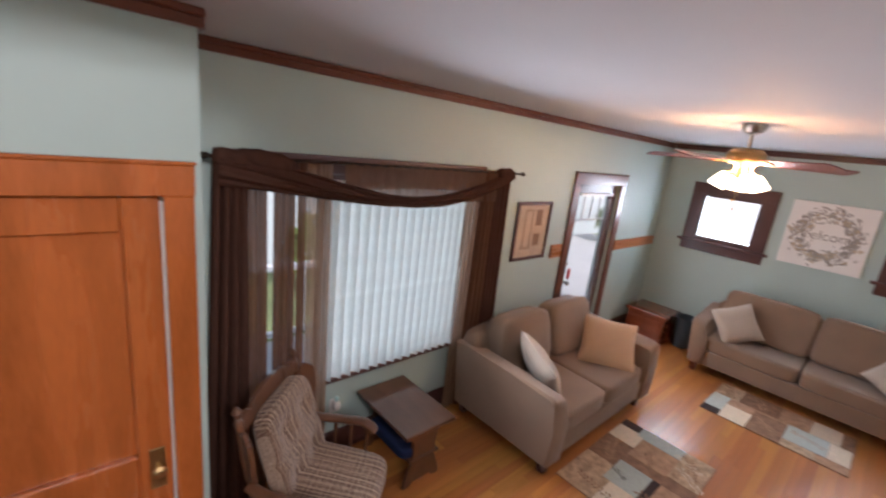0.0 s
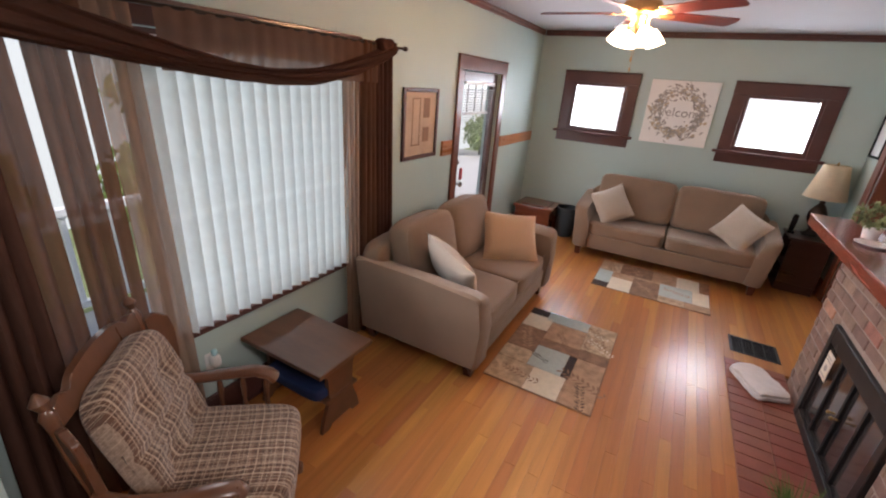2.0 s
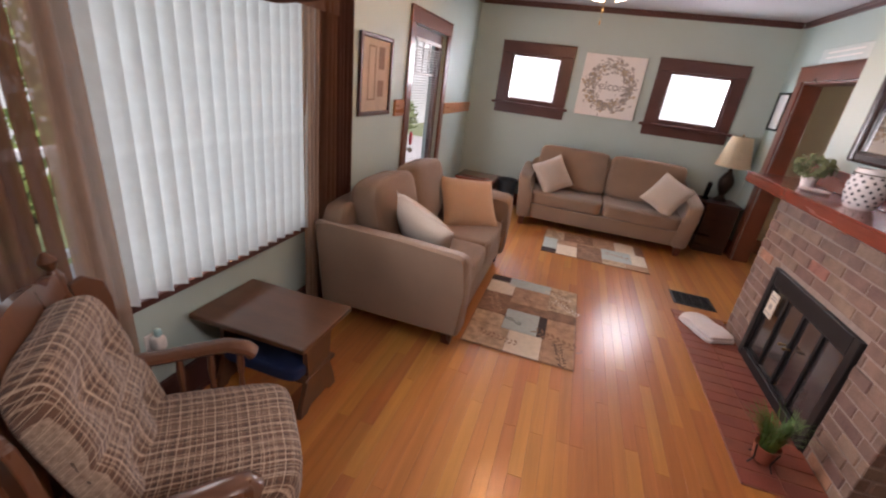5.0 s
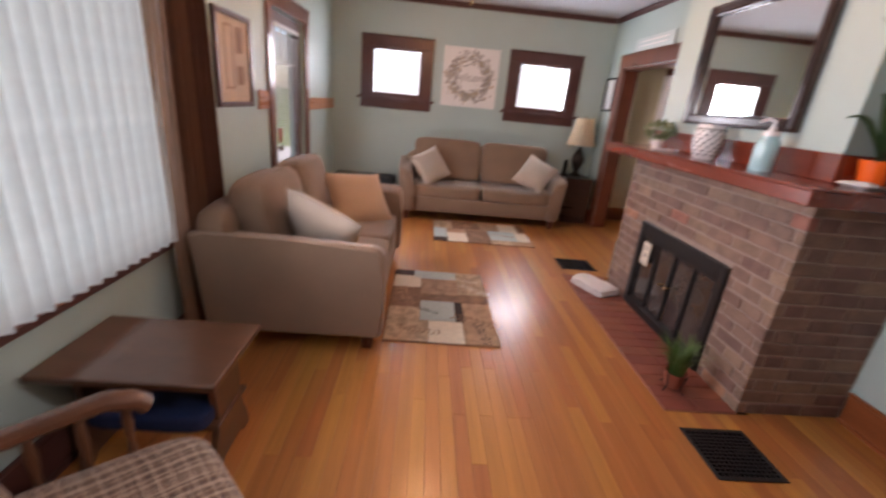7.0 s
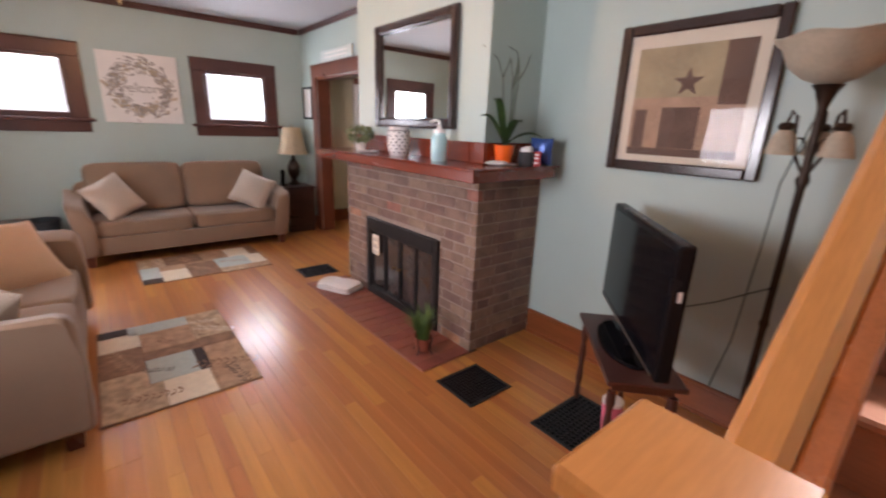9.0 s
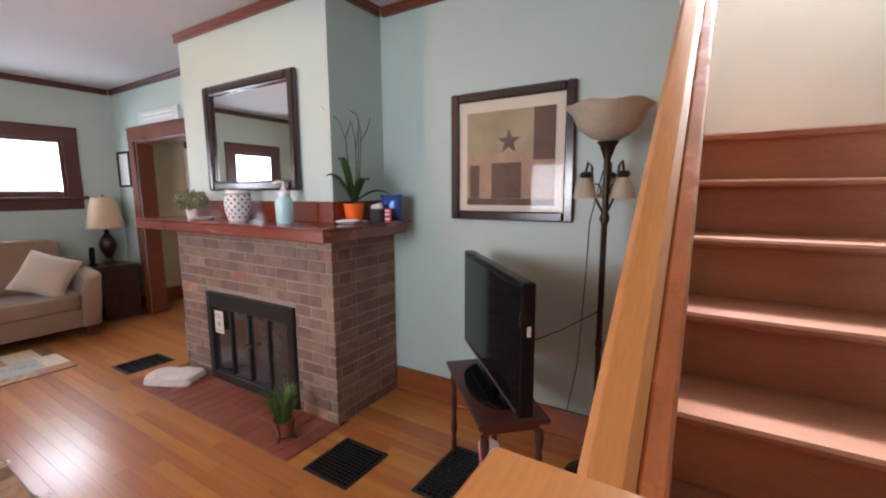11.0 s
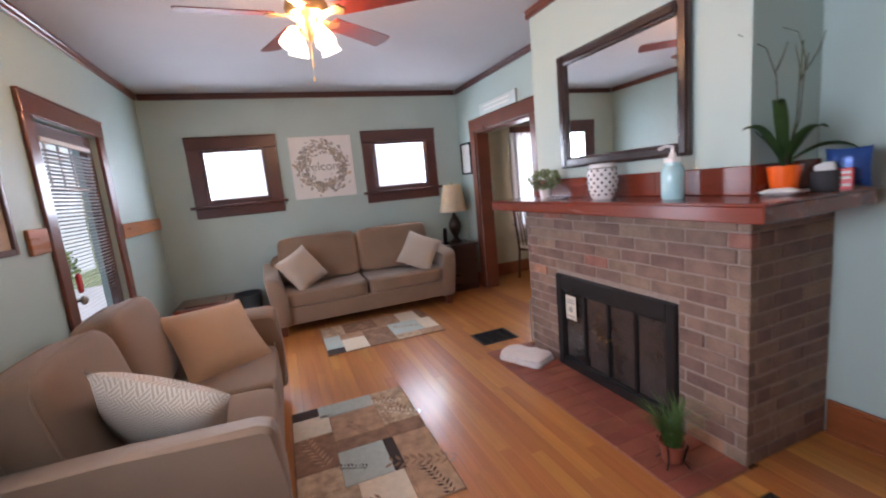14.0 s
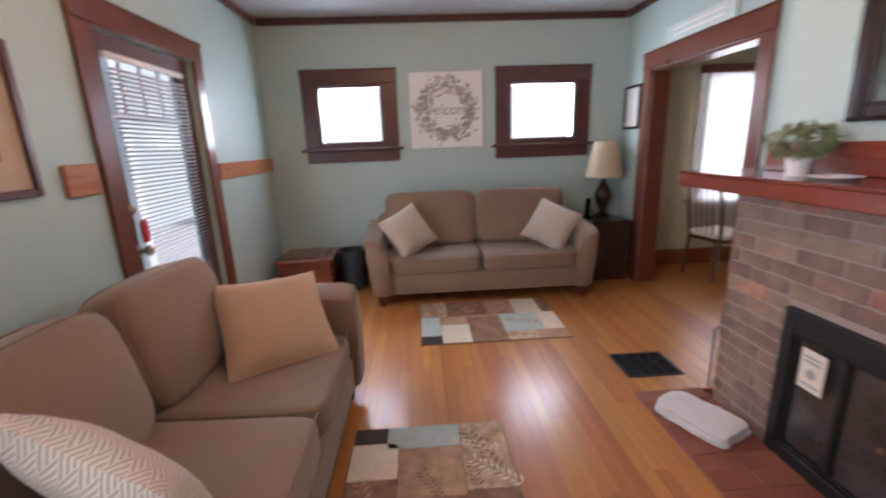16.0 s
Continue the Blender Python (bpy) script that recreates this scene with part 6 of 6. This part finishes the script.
for ln, wd, a, ri, dr in ((0.20, 0.06, 160, 0.9, 0.2), (0.17, 0.07, 60, 1.2, 0.2), (0.24, 0.06, 215, 0.5, 0.3), (0.15, 0.06, 300, 0.9, 0.3), (0.18, 0.07, 20, 1.1, 0.2), (0.20, 0.05, 110, 1.5, 0.2)):
    part("leaf", broad_leaf(ln, wd, a, ri, dr), LEAF, orc, smooth=True)
for pts in (((0, 0, 0.11), (0.02, 0.01, 0.3), (0.03, 0.02, 0.5), (0.06, 0.04, 0.62), (0.14, 0.10, 0.70)), ((0.01, 0, 0.11), (-0.04, -0.02, 0.3), (-0.05, -0.03, 0.55), (-0.02, -0.03, 0.66), (0.02, 0.0, 0.69)), ((0.03, 0.02, 0.52), (0.01, 0.01, 0.58), (0.0, 0.0, 0.63)),
            ((-0.01, 0.015, 0.11), (-0.06, 0.03, 0.32), (-0.075, 0.05, 0.50), (-0.06, 0.06, 0.60)), ((-0.05, -0.03, 0.50), (-0.085, -0.05, 0.57), (-0.10, -0.06, 0.64)), ((-0.07, 0.045, 0.44), (-0.10, 0.06, 0.50), (-0.11, 0.065, 0.55))):
    part("stem", tube(pts, 0.003, 6, r1=0.0018), TWIG, orc)
part("stake", tube([(-0.03, 0.0, 0.10), (-0.045, -0.02, 0.62)], 0.003, 6), LEAF, orc)
cpn = thing("black_mug", pose(1.955, -0.615, MT), "black mug with folded white paper in it", "mug")
part("body", turned([(0.046, 0), (0.05, 0.01), (0.05, 0.085), (0.046, 0.085), (0.045, 0.02)], 24), GREY, cpn, smooth=True)
part("paper", puff(0.075, 0.05, 0.05, 4, 5, pose(0, 0, 0.093, 0, 14, 20)), PAPER, cpn, smooth=True)
sn = thing("snack_bag", pose(1.925, -0.72, MT), "blue and red foil snack bag standing on the mantel", "bag")
part("pouch", throw_pillow(0.15, 0.17, 0.05, 10, pose(0, 0, 0.088, 90, 0, 20)), mat("blue_foil", (0.03, 0.09, 0.32), 0.3, 0.3, var=0.3, scale=12, bump=0.2), sn, smooth=True)
rc = thing("red_carton", pose(1.905, -0.645, MT, 0, 0, 15), "small red and white carton before the snack bag", "box")
part("body", block(-0.032, 0.032, -0.012, 0.012, 0, 0.088, 0.002), RED, rc)
for z in (0.02, 0.05, 0.072):
    part("label_bar", block(-0.026, 0.026, 0.0122, 0.0132, z - 0.006, z + 0.004), PAPER, rc)
nk = part("paper_napkin", throw_pillow(0.14, 0.10, 0.03, 8), PAPER, smooth=True)
nk.matrix_world = pose(2.00, -0.40, MT + 0.015, 0, 0, 30)
tagged(nk, "crumpled white paper napkin beside the orchid", "napkin")

# ---- on the hearth ----
HZ = 0.012
tw = thing("folded_towel", pose(3.60, -0.085, HZ, 0, 0, 24), "folded white terry towel lying on the hearth", "towel")


def towel_fold(sx, sy, z, seed):
    def crease(q):
        w = 0.014 * noise.noise((q.x * 9, q.y * 9, seed)) + 0.006 * noise.noise((q.x * 26, q.y * 26, seed))
        return Vector((q.x + 0.012 * noise.noise((q.y * 14, seed, 0)), q.y + 0.03 * q.x + 0.014 * noise.noise((q.x * 11, 0, seed)), q.z + (w if q.z > 0 else 0)))
    return puff(sx, sy, 0.034, 7, 20, pose(0, 0, z), sag=crease)


for sx, sy, z, seed in ((0.38, 0.25, 0.018, 1.0), (0.365, 0.235, 0.046, 4.0)):
    part("towel_layer", towel_fold(sx, sy, z, seed), TOWEL, tw, smooth=True)
gp = thing("hearth_plant", pose(2.22, -0.03, HZ), "grassy potted plant in a wire stand on the hearth", "plant")
part("pot", turned([(0.045, 0.02), (0.06, 0.10), (0.066, 0.115), (0.06, 0.115), (0.05, 0.09)], 18), HEARTH, gp, smooth=True)
for k in range(4):
    a = k * math.pi / 2 + 0.4
    part("stand_leg", tube([(0.075 * math.cos(a), 0.075 * math.sin(a), 0), (0.05 * math.cos(a), 0.05 * math.sin(a), 0.03), (0.068 * math.cos(a), 0.068 * math.sin(a), 0.12)], 0.004, 6), IRON, gp)
rnd = random.Random(8)
bm = bmesh.new()
for k in range(260):
    a, ln, out = rnd.uniform(0, 6.3), rnd.uniform(0.14, 0.30), rnd.uniform(0.02, 0.16)
    x0, y0 = 0.035 * math.cos(a * 3), 0.035 * math.sin(a * 3)
    w = rnd.uniform(0.002, 0.004)
    px, py = -math.sin(a) * w, math.cos(a) * w
    rows_ = []
    for t in (0, 0.4, 0.75, 1):
        cx, cy, cz = x0 + out * t * t * math.cos(a), y0 + out * t * t * math.sin(a), 0.10 + ln * (t - 0.25 * t * t)
        s = 1 - 0.8 * t
        rows_.append((bm.verts.new((cx - px * s, cy - py * s, cz)), bm.verts.new((cx + px * s, cy + py * s, cz))))
    for p, q in zip(rows_, rows_[1:]):
        bm.faces.new([p[0], p[1], q[1], q[0]])
part("grass_tuft", bm, GRASS_LEAF, gp)["kind"] = "stuff"
for k in range(3):
    a = 1.0 + 2.1 * k
    part("flower_stalk", tube([(0, 0, 0.1), (0.02 * math.cos(a), 0.02 * math.sin(a), 0.22), (0.05 * math.cos(a), 0.05 * math.sin(a), 0.29)], 0.002, 5), GRASS_LEAF, gp)


# pale bars in place of the dining window's floor reflection, beside the fireplace
wsn = thing("floor_glint_bars", pose(3.87, -0.36, 0, 0, 0, 8), "pale wire bars standing in for the dining window's reflection in the floor", "rack")
for x in (-0.05, 0.05):
    part("upright", tube([(x, 0, 0), (x, 0, 0.36), (0, 0, 0.42)], 0.006, 6), NICKEL, wsn)
for z in (0.06, 0.16, 0.26, 0.34):
    part("crossbar", tube([(-0.05, 0, z), (0.05, 0, z)], 0.004, 6), NICKEL, wsn)


# ---- dining room ----
def dining_chair(m, label):
    e = thing("dining_chair", m, label, "chair", "dining chairs")
    part("seat", puff(0.44, 0.43, 0.06, 7, 8, pose(0, 0, 0.455)), MATBOARD, e, "padded cream seat", True)
    part("seat_rail", block(-0.21, 0.21, -0.20, 0.20, 0.39, 0.43, 0.006), TABLE_WOOD, e)
    for sx in (-1, 1):
        part("front_leg", turned([(0.014, 0), (0.02, 0.2), (0.015, 0.25), (0.024, 0.39)], 10, pose(sx * 0.19, -0.18, 0)), TABLE_WOOD, e, smooth=True)
        part("back_leg", tube([(sx * 0.18, 0.24, 0), (sx * 0.18, 0.20, 0.42), (sx * 0.19, 0.23, 0.70), (sx * 0.17, 0.28, 0.98)], 0.018, 8), TABLE_WOOD, e, smooth=True)
    part("crest_rail", tube([(-0.17, 0.28, 0.96), (-0.08, 0.29, 1.01), (0.08, 0.29, 1.01), (0.17, 0.28, 0.96)], 0.022, 8), TABLE_WOOD, e, smooth=True)
    for x in (-0.1, -0.035, 0.035, 0.1):
        part("spindle", tube([(x * 0.9, 0.205, 0.45), (x, 0.285, 0.99)], 0.008, 6), TABLE_WOOD, e)
    return e


ch = dining_chair(pose(5.90, -1.80, 0, 0, 0, 14), "wooden spindle-back dining chair with a cream padded seat")
dt = thing("dining_table", pose(5.1, -2.95, 0), "dark wooden dining table beyond the opening", "table")
part("tabletop", block(-0.5, 0.5, -0.7, 0.7, 0.72, 0.75, 0.01), TABLE_WOOD, dt)
for sx in (-1, 1):
    for sy in (-1, 1):
        part("leg", turned([(0.025, 0), (0.04, 0.3), (0.03, 0.5), (0.045, 0.72)], 12, pose(sx * 0.42, sy * 0.6, 0)), TABLE_WOOD, dt, smooth=True)

# ---- brickwork: each brick a piece ----
BL, BT, J = 0.208, 0.05, 0.008
meshes = {}


def brick_mesh(ln, wd, ht, bevel=0.005):
    key = (round(ln, 3), wd, ht)
    if key not in meshes:
        bm = block(0, ln, -wd, 0, 0, ht, bevel)
        me = bpy.data.meshes.new("brick")
        bmesh.ops.recalc_face_normals(bm, faces=bm.faces)
        bm.to_mesh(me)
        bm.free()
        meshes[key] = me
    return meshes[key]


skinned = {}


def lay(me, material, m, parent, name="brick"):
    key = (me.name, material.name)
    if key not in skinned:
        skinned[key] = me.copy()
        skinned[key].materials.append(material)
    ob = new(name, skinned[key])
    ob.parent = parent
    ob.matrix_basis = m
    return ob


rnd = random.Random(3)
rows_n = 16
pitch = FZ / rows_n
for r in range(rows_n):
    z = r * pitch + 0.003
    h = round(pitch - J, 4)
    off = 0 if r % 2 else -(BL + J) / 2
    x = FX0 + off
    e0 = 0.061 if r % 2 else 0.0
    while x < FX1 - 0.01:
        a, b = max(x, FX0 + e0), min(x + BL, FX1 - e0)
        spans = [(a, b)]
        if z < INZ - 0.01:
            spans = [(s0, s1) for s0, s1 in ((a, min(b, IN0 - 0.003)), (max(a, IN1 + 0.003), b)) if s1 - s0 > 0.025]
        for s0, s1 in spans:
            if s1 - s0 > 0.02:
                lay(brick_mesh(s1 - s0, 0.05, h), ORANGE_BRICK if rnd.random() < 0.11 else BRICK, pose(s0, FY + rnd.uniform(-0.004, 0.003), z + rnd.uniform(-0.001, 0.001), 0, rnd.uniform(-0.35, 0.35), rnd.uniform(-0.5, 0.5)), fp)
        x += BL + J
    # the two ends of the breast
    for xe, turn in ((FX0, 1), (FX1, -1)):
        top = FY if r % 2 else FY - 0.061
        y = top + (0 if r % 2 else (BL + J) / 2)
        while y > YS + 0.03:
            a, b = min(y, top), max(y - BL, YS + 0.004)
            if a - b > 0.025:
                me = brick_mesh(a - b, 0.05, h)
                lay(me, BRICK, pose(xe + 0.05 + rnd.uniform(-0.001, 0.001), a, z, 0, 0, -90) if turn > 0 else pose(xe - 0.05, b, z, 0, 0, 90), fp)
            y -= BL + J

ht = thing("hearth", pose(0, 0, 0), "flush red brick hearth before the fireplace", "hearth", "", "structure")
part("bed", block(2.03, 3.90, FY + 0.0, 0.112, -0.02, 0.007), HEARTH_JOINT, ht)
for r in range(2):
    for k in range(18):
        w = 0.094
        x = 2.035 + 0.1035 * k
        lay(brick_mesh(w, 0.196, 0.012, 0.002), HEARTH, pose(x, 0.110 - 0.2025 * r, 0.0, 0, 0, 0), ht)

# ---- floor strips ----
fl_ob = bpy.data.objects["floor"]
W = 0.0685
lens_ = (0.7, 1.0, 1.3, 1.7, 2.1)
pm = {}


def strip_mesh(ln, w=W):
    key = (round(ln, 2), w)
    if key not in pm:
        bm = block(0.0004, ln - 0.0004, 0.0003, w - 0.0003, -0.0155, 0, 0.0006)
        me = bpy.data.meshes.new("plank")
        bmesh.ops.recalc_face_normals(bm, faces=bm.faces)
        bm.to_mesh(me)
        bm.free()
        me.materials.append(PLANK)
        pm[key] = me
    return pm[key]


rnd = random.Random(11)
y = YS - 0.16
while y < YN - 0.0:
    segs = [(XW, XE)]
    if y + W < YS + 0.004:
        segs = [(4.55, 5.82)]
    elif y < 0.112 - 0.04 and y + W > FY - 0.02:
        segs = [(XW, 2.03), (3.90, XE)]
    elif y + W <= FY - 0.02 + 0.03:
        segs = [(XW, FX0 + 0.02), (FX1 - 0.02, XE)]
    for s0, s1 in segs:
        x = s0
        while x < s1 - 0.005:
            ln = rnd.choice(lens_)
            if s1 - x - ln < 0.35:
                ln = s1 - x
            ob = new("plank", strip_mesh(ln))
            ob.parent = fl_ob
            ob.matrix_basis = pose(x, y, 0)
            x += ln
    y += W
rest = bmesh.new()
for k in range(43):
    x = 3.5
    y = -4.0 + W * k
    while x < XE:
        ln = min(rnd.choice(lens_), XE - x)
        box(rest, x + 0.0004, x + ln - 0.0004, y + 0.0003, min(y + W, YS - 0.16) - 0.0003, -0.0155, 0)
        x += ln
fr_ = part("dining_planks", rest, PLANK, fl_ob)
fr_["kind"] = "stuff"
